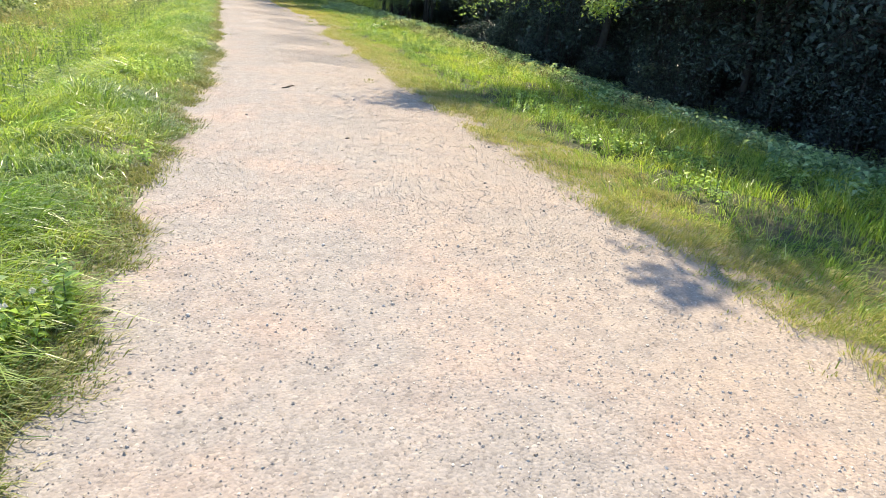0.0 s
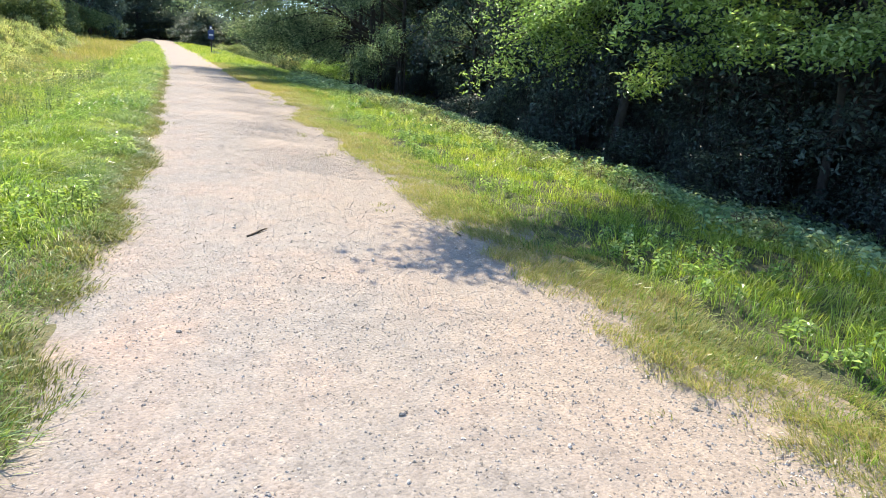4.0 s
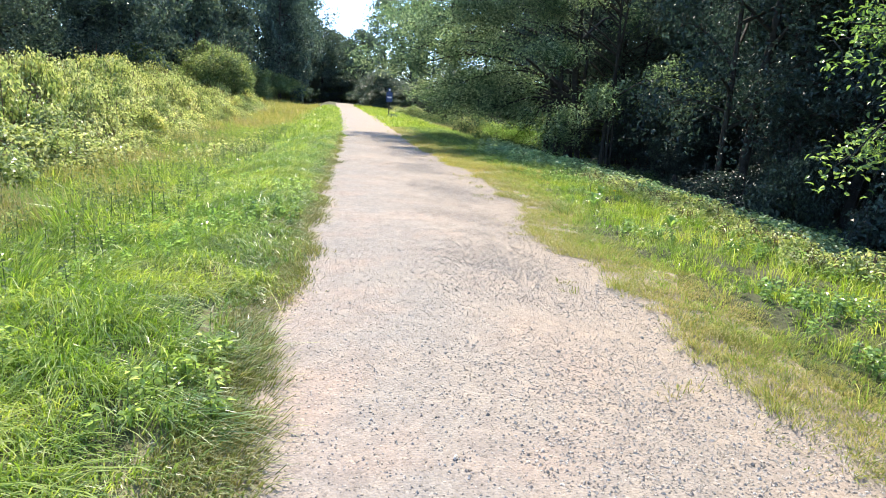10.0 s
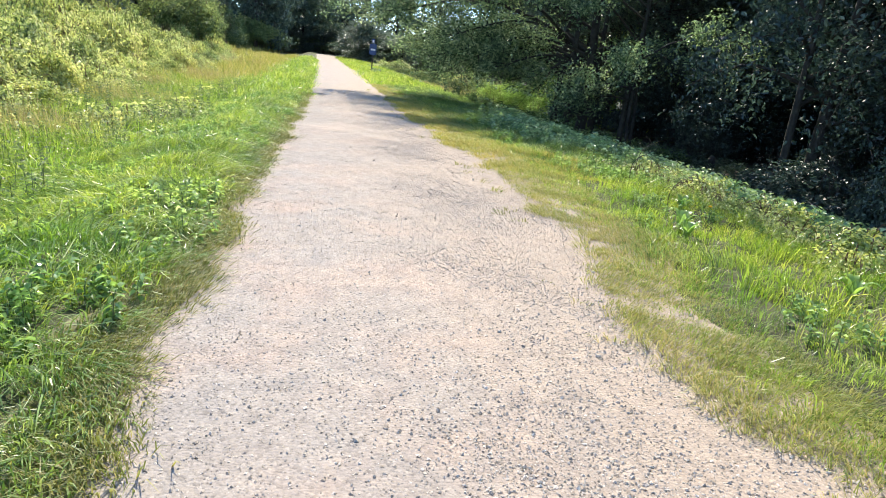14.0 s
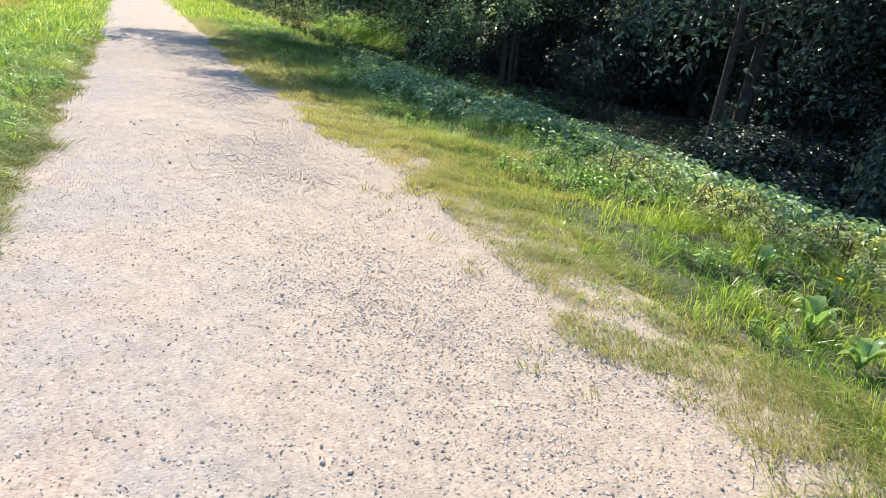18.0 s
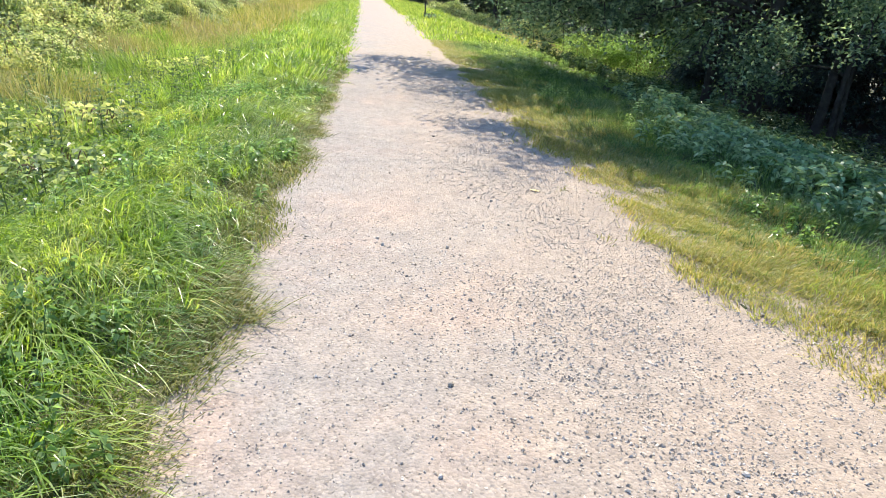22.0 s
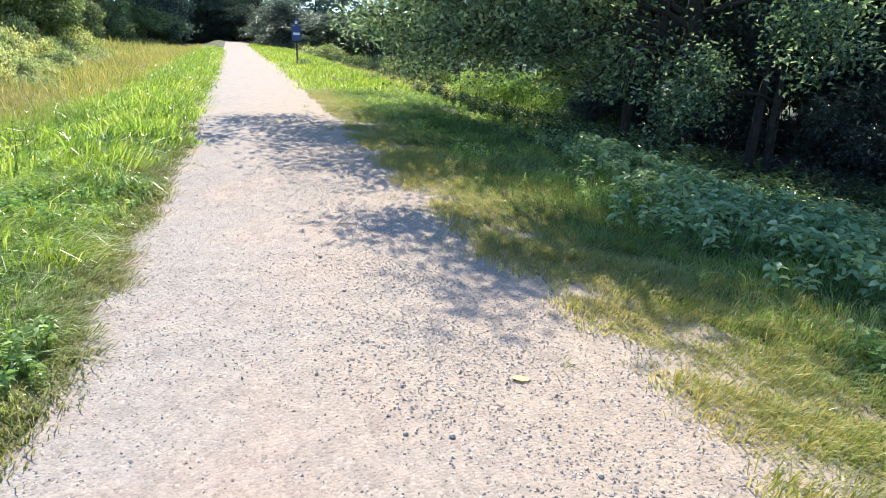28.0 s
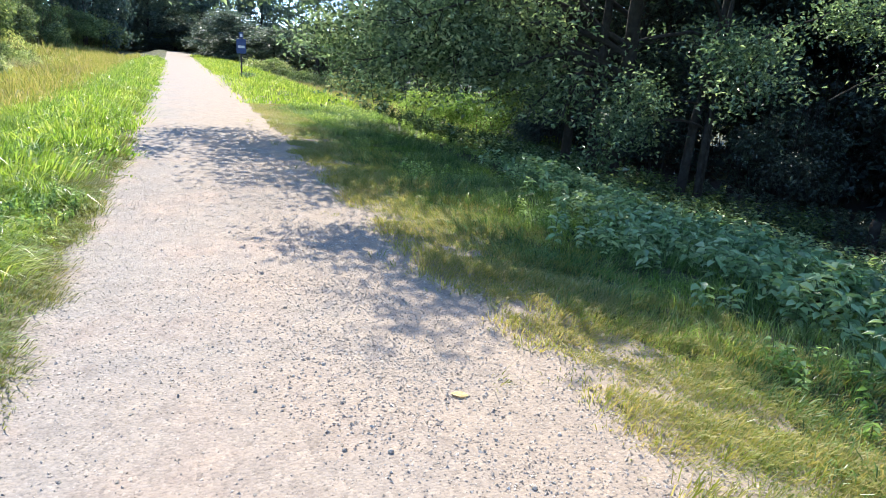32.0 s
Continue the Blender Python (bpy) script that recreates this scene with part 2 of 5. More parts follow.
def plain(name, colour, rough=0.5, metal=0.0, wear=0.25, scale=12):
    m, n, l, b, _ = nodes_of(name)
    dim = tuple(c * (1 - wear) for c in colour)
    l.new(ramp(n, l, noise_node(n, l, scale, 5), [(0.3, dim), (0.65, colour)]), b.inputs["Base Color"])
    b.inputs["Roughness"].default_value, b.inputs["Metallic"].default_value = rough, metal
    return m


M_BARK, M_PATH, M_GROUND = bark_material(), path_material(), ground_material()
M_STONE = stone_material("gravel_chips", (0.3, 0.255, 0.2), (0.68, 0.6, 0.5))
M_STEM = plain("green_stems", (0.1, 0.16, 0.05), 0.6)
M_CANE = plain("bramble_canes", (0.16, 0.09, 0.05), 0.6)
M_POST = plain("weathered_dark_post", (0.07, 0.065, 0.06), 0.7)
M_BLUE = plain("blue_sign_paint", (0.035, 0.075, 0.21), 0.4, 0, 0.15)
M_WHITE = plain("white_sign_paint", (0.75, 0.76, 0.78), 0.45, 0, 0.1)
M_STICK = plain("dead_wood", (0.1, 0.075, 0.05), 0.85, 0, 0.4, 40)
M_YELLOW = plain("yellow_leaf", (0.85, 0.74, 0.42), 0.6, 0, 0.1)
M_DANDELION = plain("dandelion_petals", (0.85, 0.6, 0.02), 0.6, 0, 0.1)
M_CLOVER = plain("white_clover_bloom", (0.88, 0.83, 0.66), 0.6)


# ------------------------------------------------------------ mesh helpers
def mesh_of(name, verts, faces, material, smooth=False):
    """A mesh from arrays: verts (n, 3), faces a list of arrays (m, k)."""
    verts = np.asarray(verts, dtype=np.float32)
    groups = [np.asarray(f, dtype=np.int32) for f in (faces if isinstance(faces, list) else [faces]) if len(f)]
    me = bpy.data.meshes.new(name)
    me.vertices.add(len(verts))
    me.vertices.foreach_set("co", verts.ravel())
    loops = np.concatenate([g.ravel() for g in groups])
    sizes = np.concatenate([np.full(len(g), g.shape[1], dtype=np.int32) for g in groups])
    starts = np.concatenate([[0], np.cumsum(sizes)[:-1]]).astype(np.int32)
    me.loops.add(len(loops))
    me.loops.foreach_set("vertex_index", loops)
    me.polygons.add(len(sizes))
    me.polygons.foreach_set("loop_start", starts)
    me.polygons.foreach_set("loop_total", sizes)
    me.polygons.foreach_set("use_smooth", np.full(len(sizes), smooth))
    me.update(calc_edges=True)
    me.materials.append(material)
    return me


def piece(name, me, parent=None, label="", m=None, kind=""):
    ob = new(name, me)
    if parent is not None:
        ob.parent = parent
    if m is not None:
        ob.matrix_basis = m
    return tagged(ob, label=label, kind=kind)


def part(name, bm, material, parent, label=""):
    me = bpy.data.meshes.new(name)
    bm.to_mesh(me)
    bm.free()
    me.materials.append(material)
    return piece(name, me, parent, label)


def unit(v):
    return v / np.maximum(np.linalg.norm(v, axis=-1, keepdims=True), 1e-9)


def tube(points, radii, sides=7):
    """Verts and quads of a tapered tube along points, closed at the tip."""
    p = np.asarray(points, dtype=float)
    n = len(p)
    d = unit(np.gradient(p, axis=0))
    ref = np.where(np.abs(d[:, 2:3]) > 0.9, [[1.0, 0, 0]], [[0, 0, 1.0]])
    a = unit(np.cross(d, ref))
    b = np.cross(d, a)
    ang = np.arange(sides) * 2 * np.pi / sides
    ring = a[:, None] * np.cos(ang)[None, :, None] + b[:, None] * np.sin(ang)[None, :, None]
    v = (p[:, None] + ring * np.asarray(radii)[:, None, None]).reshape(-1, 3)
    i, j = np.meshgrid(np.arange(n - 1), np.arange(sides), indexing="ij")
    k = (j + 1) % sides
    q = np.stack([i * sides + j, i * sides + k, (i + 1) * sides + k, (i + 1) * sides + j], -1).reshape(-1, 4)
    return v, q


def joined(tubes):
    vs, qs, o = [], [], 0
    for v, q in tubes:
        vs.append(v)
        qs.append(q + o)
        o += len(v)
    return np.concatenate(vs), np.concatenate(qs)


def leaves(rng, centres, normals, length, width, heading=None, fold=0.18, fine=False):
    """Folded pointed leaves: four corners each, or seven when fine."""
    n = len(centres)
    nn = unit(normals)
    h = rng.normal(size=(n, 3)) if heading is None else heading + rng.normal(size=(n, 3)) * 0.5
    h = unit(h - nn * np.sum(h * nn, -1, keepdims=True))
    s = np.cross(nn, h)
    L = (np.asarray(length) * rng.uniform(0.65, 1.3, n))[:, None]
    W = (np.asarray(width) * rng.uniform(0.75, 1.2, n))[:, None]
    up = nn * W * fold * 2
    a = centres - h * L * 0.5
    t = centres + h * L * 0.5 - nn * L * 0.14
    if not fine:
        m1 = centres - h * L * 0.12 + s * W * 0.5 + up
        m2 = centres - h * L * 0.12 - s * W * 0.5 + up
        v = np.stack([a, m1, t, m2], 1).reshape(-1, 3)
        b = np.arange(n)[:, None] * 4
        return v, np.concatenate([b + [[0, 1, 2]], b + [[0, 2, 3]]])
    c = centres + h * L * 0.05
    q1, q2 = (centres - h * L * 0.24 + k * s * W * 0.44 + up * 0.8 for k in (1, -1))
    r1, r2 = (centres + h * L * 0.16 + k * s * W * 0.42 + up * 0.7 - nn * L * 0.03 for k in (1, -1))
    v = np.stack([a, q1, r1, t, r2, q2, c], 1).reshape(-1, 3)
    b = np.arange(n)[:, None] * 7
    return v, [np.concatenate([b + [[0, 1, 6]], b + [[0, 6, 5]], b + [[2, 3, 6]], b + [[3, 4, 6]], b + [[1, 2, 6]], b + [[4, 5, 6]]])]


def blades(rng, base, height, width, lean, bend):
    """Arched grass blades, five corners each. lean: (n, 2) how far the tip lies over, in metres."""
    n = len(base)
    th = rng.uniform(0, 2 * np.pi, n)
    side = np.stack([np.cos(th), np.sin(th), np.zeros(n)], -1) * (width * 0.5)[:, None]
    mid = base + np.stack([lean[:, 0] * 0.4, lean[:, 1] * 0.4, height * (0.55 + 0.2 * bend)], -1)
    tip = base + np.stack([lean[:, 0], lean[:, 1], height * bend], -1)
    v = np.stack([base - side, base + side, mid - side * 0.85, mid + side * 0.85, tip], 1).reshape(-1, 3)
    b = np.arange(n)[:, None] * 5
    return v, [b + [[0, 1, 3, 2]], b + [[2, 3, 4]]]


def arched(rng, base, height, width, lean, bend):
    """Blades that rise and bow over in an arc, seven corners each."""
    n = len(base)
    th = rng.uniform(0, 2 * np.pi, n)
    side = np.stack([np.cos(th), np.sin(th), np.zeros(n)], -1) * (width * 0.5)[:, None]
    rows = []
    for u, w in ((0.0, 0.8), (0.4, 1.0), (0.75, 0.8)):
        p = base + np.concatenate([lean * u ** 1.7, (height * (1.7 * u - (1.7 - bend) * u * u))[:, None]], 1)
        rows += [p - side * w, p + side * w]
    rows.append(base + np.concatenate([lean, (height * bend)[:, None]], 1))
    b = np.arange(n)[:, None] * 7
    return np.stack(rows, 1).reshape(-1, 3), [np.concatenate([b + [[0, 1, 3, 2]], b + [[2, 3, 5, 4]]]), b + [[4, 5, 6]]]


def wob(x, y, s, k=0.0):
    """Smooth cheap variation in -1..1."""
    return (np.sin(x * 1.7 * s + 1.3 * k + np.sin(y * 1.1 * s + k)) + np.sin(y * 2.3 * s + 0.7 + 2.1 * k + np.sin(x * 1.9 * s + 2 * k)) + np.sin((x + y) * 3.1 * s + 0.3 * k)) / 3


# ------------------------------------------------------------ the lie of the land
def ragged(y, k):
    return 0.045 * np.sin(y * 2.1 + k) + 0.035 * np.sin(y * 4.7 + 2.2 * k) + 0.02 * np.sin(y * 11.3 + k * 0.7)


def left_edge(y):
    return np.interp(y, [-6, 0, 3, 8, 11, 16, 21.7, 24.5, 28, 32.5, 56, 110], [-1.1, -0.64, -0.42, -0.02, 0.25, 0.48, 0.6, 0.72, 0.86, 0.98, 1.15, 1.25]) + ragged(y, 1.0)


def right_edge(y):
    return np.interp(y, [-6, 0, 5.6, 9.6, 11, 12.5, 14.1, 15.5, 16.1, 16.9, 17.7, 18.4, 19, 19.85, 21.25, 23.5, 24.1, 24.5, 25.2, 26.5, 27.2, 28.9, 31, 50, 110],
                     [2.7, 2.74, 2.76, 2.8, 2.92, 2.97, 3.08, 3.13, 3.05, 2.97, 3.04, 3.45, 3.58, 3.38, 3.6, 3.72, 3.58, 3.46, 3.5, 3.52, 3.46, 3.4, 3.4, 3.48, 3.44]) + 0.7 * ragged(y, 2.6)


def land(x, y):
    """Height of the turf and soil, without the path."""
    dl, dr = left_edge(y) - x, x - right_edge(y)
    left = np.interp(dl, [0, 0.25, 0.9, 2.4, 3.4, 5.6, 9, 14, 30], [0, 0.04, 0.09, -0.32, -0.48, -0.4, 0.0, 0.65, 1.2])
    right = np.interp(dr, [0, 0.3, 1.4, 3.0, 3.8, 5.2, 7.5, 30], [0, 0.0, -0.03, -0.14, -0.27, -0.75, -1.1, -1.5])
    z = np.where(dl > 0, left, np.where(dr > 0, right, -0.035))
    rough = np.clip(np.maximum(dl, dr) / 1.5, 0, 1)
    return z + rough * (0.05 * wob(x, y, 0.8) + 0.045 * wob(x, y, 2.7, 1)) + 0.012 * wob(x, y, 5, 2) * (np.maximum(dl, dr) > -0.3)


def graded(a, b, fine_a, fine_b, step, grow=1.35):
    mid = list(np.arange(fine_a, fine_b, step))
    lo, hi, s = [fine_a], [mid[-1]], step
    while lo[-1] > a:
        s *= grow
        lo.append(lo[-1] - s)
    s = step
    while hi[-1] < b:
        s *= grow
        hi.append(hi[-1] + s)
    return np.array(lo[:0:-1] + mid + hi[1:])


def sheet(xs, ys, z):
    nx, ny = len(xs), len(ys)
    X, Y = np.meshgrid(xs, ys, indexing="ij")
    v = np.stack([X, Y, z(X, Y)], -1).reshape(-1, 3)
    i, j = np.meshgrid(np.arange(nx - 1), np.arange(ny - 1), indexing="ij")
    q = np.stack([i * ny + j, (i + 1) * ny + j, (i + 1) * ny + j + 1, i * ny + j + 1], -1).reshape(-1, 4)
    return v, q


gv, gq = sheet(graded(-900, 900, -7, 10, 0.12), graded(-900, 1500, -3, 45, 0.14), land)
tagged(piece("ground", mesh_of("ground", gv, gq, M_GROUND, True)), "grassy earth with a shallow ditch along a footpath", "ground", kind="structure")


# Leaf litter with the shade of the wood put into its near-black colour.
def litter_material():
    m, n, l, b, _ = nodes_of("shade_toned_leaf_litter")
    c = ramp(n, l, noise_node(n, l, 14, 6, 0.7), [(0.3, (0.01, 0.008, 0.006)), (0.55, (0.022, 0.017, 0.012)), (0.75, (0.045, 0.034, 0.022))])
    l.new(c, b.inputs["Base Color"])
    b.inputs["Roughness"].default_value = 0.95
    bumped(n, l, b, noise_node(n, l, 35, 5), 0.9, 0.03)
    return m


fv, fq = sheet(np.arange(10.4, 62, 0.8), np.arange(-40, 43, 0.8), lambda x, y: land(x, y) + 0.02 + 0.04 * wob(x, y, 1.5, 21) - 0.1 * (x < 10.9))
tagged(piece("forest_floor", mesh_of("forest_floor", fv, fq, litter_material(), True)), "leaf litter under the trees, colour darkened for the shade of the wood", "forest floor", kind="structure")


def soil_material(name, low, mid, high):
    m, n, l, b, _ = nodes_of(name)
    c = ramp(n, l, noise_node(n, l, 3.5, 6, 0.65), [(0.3, low), (0.5, mid), (0.7, high)])
    g = ramp(n, l, noise_node(n, l, 60, 5, 0.7), [(0.3, (0.6, 0.6, 0.6)), (0.7, (1.2, 1.2, 1.2))])
    l.new(mixed(n, l, 1.0, c, g, 'MULTIPLY'), b.inputs["Base Color"])
    b.inputs["Roughness"].default_value = 0.95
    bumped(n, l, b, noise_node(n, l, 50, 5), 0.7, 0.015)
    return m


def margin(a, b, edge, sign, soil, label):
    """A strip of trodden soil along one edge of the path."""
    us, ys = np.linspace(0, 1, 12), np.arange(-3, 60, 0.14)
    U, Y = np.meshgrid(us, ys, indexing="ij")
    X = edge(Y) + sign * (a + (b - a) * U * (1 + 0.25 * wob(U * 0 + 1, Y, 1.3, 41)))
    Z = land(X, Y) + 0.008 - 0.05 * (U > 0.95)
    i, j = np.meshgrid(np.arange(11), np.arange(len(ys) - 1), indexing="ij")
    k = len(ys)
    q = np.stack([i * k + j, (i + 1) * k + j, (i + 1) * k + j + 1, i * k + j + 1], -1).reshape(-1, 4)
    me = mesh_of("path_margin", np.stack([X, Y, Z], -1).reshape(-1, 3), q if sign > 0 else q[:, ::-1], soil, True)
    tagged(piece("path_margin", me), label, "path margin", kind="structure")


margin(-0.05, 0.85, right_edge, 1, M_PATH, "trodden tan gravelly soil between path and grass")
margin(-0.05, 0.45, left_edge, -1, soil_material("mossy_soil", (0.11, 0.115, 0.045), (0.18, 0.17, 0.08), (0.27, 0.235, 0.15)), "mossy olive soil between gravel and grass")


def path_height(x, y):
    """The gravel: gently crowned, thinning out in patches over the soil beyond its edges."""
    le, re = left_edge(y), right_edge(y)
    c = (x - le) / (re - le)
    on = 0.012 * (1 - (2 * c - 1) ** 2).clip(0, 1) + 0.006 * wob(x, y, 1.3, 4) + 0.003 * wob(x, y, 6, 5)
    out = np.maximum(le - x, x - re)
    off = land(x, y) + 0.016 * (0.5 + 0.8 * wob(x, y, 1.5, 31) + 0.8 * wob(x, y, 4.1, 33) + 0.4 * wob(x, y, 9.0, 35) - np.where(x > re, 2.8, 5.0) * out)
    t = np.clip(out / 0.12, 0, 1)
    return np.where(out > 0, on * (1 - t) + off * t, on)


pu, py = np.linspace(-0.1, 1.42, 60), np.concatenate([np.arange(-6, 45, 0.11), np.arange(45, 112, 0.8)])
PU, PY = np.meshgrid(pu, py, indexing="ij")
PX = left_edge(PY) + PU * (right_edge(PY) - left_edge(PY))
pi_, pj = np.meshgrid(np.arange(len(pu) - 1), np.arange(len(py) - 1), indexing="ij")
npy = len(py)
path = piece("path", mesh_of("path", np.stack([PX, PY, path_height(PX, PY)], -1).reshape(-1, 3),
                             np.stack([pi_ * npy + pj, (pi_ + 1) * npy + pj, (pi_ + 1) * npy + pj + 1, pi_ * npy + pj + 1], -1).reshape(-1, 4), M_PATH, True))
tagged(path, "pale pinkish compacted gravel footpath with loose chips", "path", kind="structure")


def surface(x, y):
    strip = (x > left_edge(y) - 0.35) & (x < right_edge(y) + 0.7)
    return np.maximum(land(x, y) + 0.008 * strip, np.where((x > left_edge(y) - 0.25) & (x < right_edge(y) + 1.0), path_height(x, y), -9))


# ------------------------------------------------------------ trees
def limb_curve(rng, a, b, sag=0.0, n=9, jitter=0.12):
    a, b = np.asarray(a, float), np.asarray(b, float)
    t = np.linspace(0, 1, n)[:, None]
    p = a + (b - a) * t
    p[:, 2] += (np.sin(t[:, 0] * np.pi) * (0.12 * np.linalg.norm(b - a)) - sag * t[:, 0] ** 2)
    p[1:] += np.cumsum(rng.normal(size=(n - 1, 3)) * jitter * 0.5, 0) * t[1:] ** 0.5
    return p


def tree(name, seed, height, trunk_r, limbs, leaf_n, leaf_len, material, label, spread=0.6, stems=1, lean=(0, 0), category="tree", group="", floor=0.15, fine=False, slim=0.62):
    """A tree about its own foot. limbs: (height of start, end x, y, z, sag) each; leaves gather along the limbs' outer parts and their twigs."""
    rng = np.random.default_rng(seed)
    root = new(name)
    tagged(root, label, category, group)
    tops = []
    for s in range(stems):
        off = np.array([0.0, 0.0, -0.25]) if s == 0 else np.array([rng.normal() * 0.5, rng.normal() * 0.5, -0.25])
        top = off + np.array([lean[0] + rng.normal() * 0.35, lean[1] + rng.normal() * 0.35, height * rng.uniform(0.88, 1.0)])
        pts = limb_curve(rng, off, top, 0, 14, 0.1)
        pts[:, 2] = np.linspace(off[2], top[2], 14)
        rad = trunk_r * (1 if s == 0 else 0.6) * np.linspace(1, 0.12, 14)
        rad[0] *= 1.5
        v, q = tube(pts, rad, 9)
        piece("trunk", mesh_of("trunk", v, q, M_BARK, True), root)
        tops.append(pts)
    anchors, twigs = [], []
    for k, (z0, ex, ey, ez, sag) in enumerate(limbs):
        st = tops[k % stems]
        a = np.array([np.interp(z0, st[:, 2], st[:, i]) for i in range(3)])
        p = limb_curve(rng, a, (ex, ey, ez), sag)
        ln = np.linalg.norm(p[-1] - p[0])
        v, q = tube(p if leaf_len < 0.2 else p[::2], np.linspace(trunk_r * 0.32, 0.008, len(p))[::1 if leaf_len < 0.2 else 2], 6 if leaf_len < 0.2 else 5)
        piece("limb", mesh_of("limb", v, q, M_BARK, True), root)
        nt = max(4, int(ln * (3.2 if leaf_len < 0.2 else 1.6)))
        for _ in range(nt):
            t = rng.uniform(0.25, 1.0) ** 0.7
            f = t * (len(p) - 1)
            i = min(int(f), len(p) - 2)
            o = p[i] + (p[i + 1] - p[i]) * (f - i)
            w = rng.normal(size=3) * [1, 1, 0.7] + unit(p[-1] - p[0]) * 0.7
            e = o + unit(w) * spread * rng.uniform(0.6, 1.8)
            e[2] -= 0.15 * spread
            twigs.append(tube(np.stack([o, (o + e) / 2 + rng.normal(size=3) * 0.05, e]), [0.012, 0.008, 0.004], 4))
            anchors += [e, (o + e) / 2]
    if leaf_len < 0.2:
        v, q = joined(twigs)
        piece("twigwork", mesh_of("twigwork", v, q, M_BARK), root, kind="stuff")
    an = np.array(anchors)
    pick = rng.integers(0, len(an), leaf_n)
    c = an[pick] + rng.normal(size=(leaf_n, 3)) * spread * np.array([0.42, 0.42, 0.3])
    c = c[c[:, 2] > floor]
    leaf_n = len(c)
    nr = rng.normal(size=(leaf_n, 3)) * 0.75 + [0, 0, 1.0]
    v, f = leaves(rng, c, nr, leaf_len, leaf_len * slim, fine=fine)
    piece("crown", mesh_of("crown", v, f, material), root, kind="stuff")
    return root


def random_limbs(seed, n, z0, z1, reach, droop, profile=None):
    rng = np.random.default_rng(seed)
    out = []
    for k in range(n):
        u = (k + rng.uniform(0, 1)) / n
        z = z0 + (z1 - z0) * u
        a = k * 2.4 + rng.normal() * 0.3
        r = reach * (np.interp(u, [0, 0.3, 1], [0.9, 1.0, 0.25]) if profile is None else profile(u)) * rng.uniform(0.75, 1.15)
        out.append((z, r * math.cos(a), r * math.sin(a), z + r * rng.uniform(0.1, 0.6) - droop * rng.uniform(0, 1), droop * 0.3))
    return out


def placed(x, y, turn=0.0, s=1.0, sz=None):
    z = float(land(np.float64(x), np.float64(y)))
    return Matrix.LocRotScale((x, y, z), Euler((0, 0, radians(turn))), (s, s, s if sz is None else sz))


DARK = "broadleaf tree crowded at the wood edge, shade put into its dark green"
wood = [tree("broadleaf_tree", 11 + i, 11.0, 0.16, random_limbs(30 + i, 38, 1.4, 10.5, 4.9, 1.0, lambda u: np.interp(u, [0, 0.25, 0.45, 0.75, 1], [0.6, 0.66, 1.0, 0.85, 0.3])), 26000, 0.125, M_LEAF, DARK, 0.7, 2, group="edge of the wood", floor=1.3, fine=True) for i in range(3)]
deep = [tree("broadleaf_tree", 21 + i, 12.0, 0.18, random_limbs(40 + i, 30, 1.2, 11.5, 3.6, 1.0), 9000, 0.23, M_LEAF, "broadleaf tree standing deep in the wood, leaves darkened for its shade", 1.0, 1, group="inner wood") for i in range(2)]
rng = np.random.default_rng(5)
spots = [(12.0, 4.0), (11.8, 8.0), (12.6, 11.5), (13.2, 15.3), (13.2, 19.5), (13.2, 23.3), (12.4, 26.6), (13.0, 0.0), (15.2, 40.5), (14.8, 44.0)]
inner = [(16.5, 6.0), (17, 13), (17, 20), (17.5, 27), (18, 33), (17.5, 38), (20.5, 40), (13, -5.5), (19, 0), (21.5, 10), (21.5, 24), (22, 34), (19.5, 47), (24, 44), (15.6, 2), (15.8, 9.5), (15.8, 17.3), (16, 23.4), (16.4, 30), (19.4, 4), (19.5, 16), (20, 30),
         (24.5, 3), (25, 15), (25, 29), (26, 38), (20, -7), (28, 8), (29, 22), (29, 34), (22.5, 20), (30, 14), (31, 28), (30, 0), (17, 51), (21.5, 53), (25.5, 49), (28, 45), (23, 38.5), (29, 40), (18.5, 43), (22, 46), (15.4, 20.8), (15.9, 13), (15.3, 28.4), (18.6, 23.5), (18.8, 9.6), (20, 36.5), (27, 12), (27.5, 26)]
middle = [tree("broadleaf_tree", 25 + i, 11.5, 0.16, random_limbs(44 + i, 30, 1.6, 11.0, 3.2, 1.0), 13000, 0.125, M_LEAF, "broadleaf tree standing deep in the wood, leaves darkened for its shade", 0.8, 1, group="inner wood", floor=2.0) for i in range(2)]
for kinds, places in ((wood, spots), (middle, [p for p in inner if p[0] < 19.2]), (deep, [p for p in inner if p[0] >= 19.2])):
    for k, (x, y) in enumerate(places):
        m = placed(x, y, rng.uniform(0, 360), rng.uniform(0.9, 1.15), rng.uniform(0.95, 1.25))
        if k < len(kinds):
            kinds[k].matrix_basis = m
        else:
            copy_thing(kinds[k % len(kinds)], m)

far = [tree("woodland_tree", 51 + i, 13.0, 0.22, random_limbs(70 + i, 26, 0.8, 12.5, 3.6, 1.0), 8000, 0.32, M_LEAF_FAR, "tall dark woodland tree beside the path far ahead", 1.1, group="far woodland") for i in range(3)]
dusk = tree("woodland_tree", 57, 13.0, 0.22, random_limbs(77, 28, 0.6, 12.5, 3.6, 1.0), 7500, 0.37, M_LEAF_FAR, "dark woodland tree closing the view, bluish haze put into its leaves", 1.1, group="far woodland")
dusk.matrix_basis = placed(3.0, 137, 0, 1.0, 0.45)
spots = []
for y in np.arange(62, 132, 5.5):
    spots += [(-14.5 - rng.uniform(0, 1.5) + (y > 95) * 7.6 + (y > 80) * 2.0, y), (-20 - rng.uniform(0, 2), y + 2)]
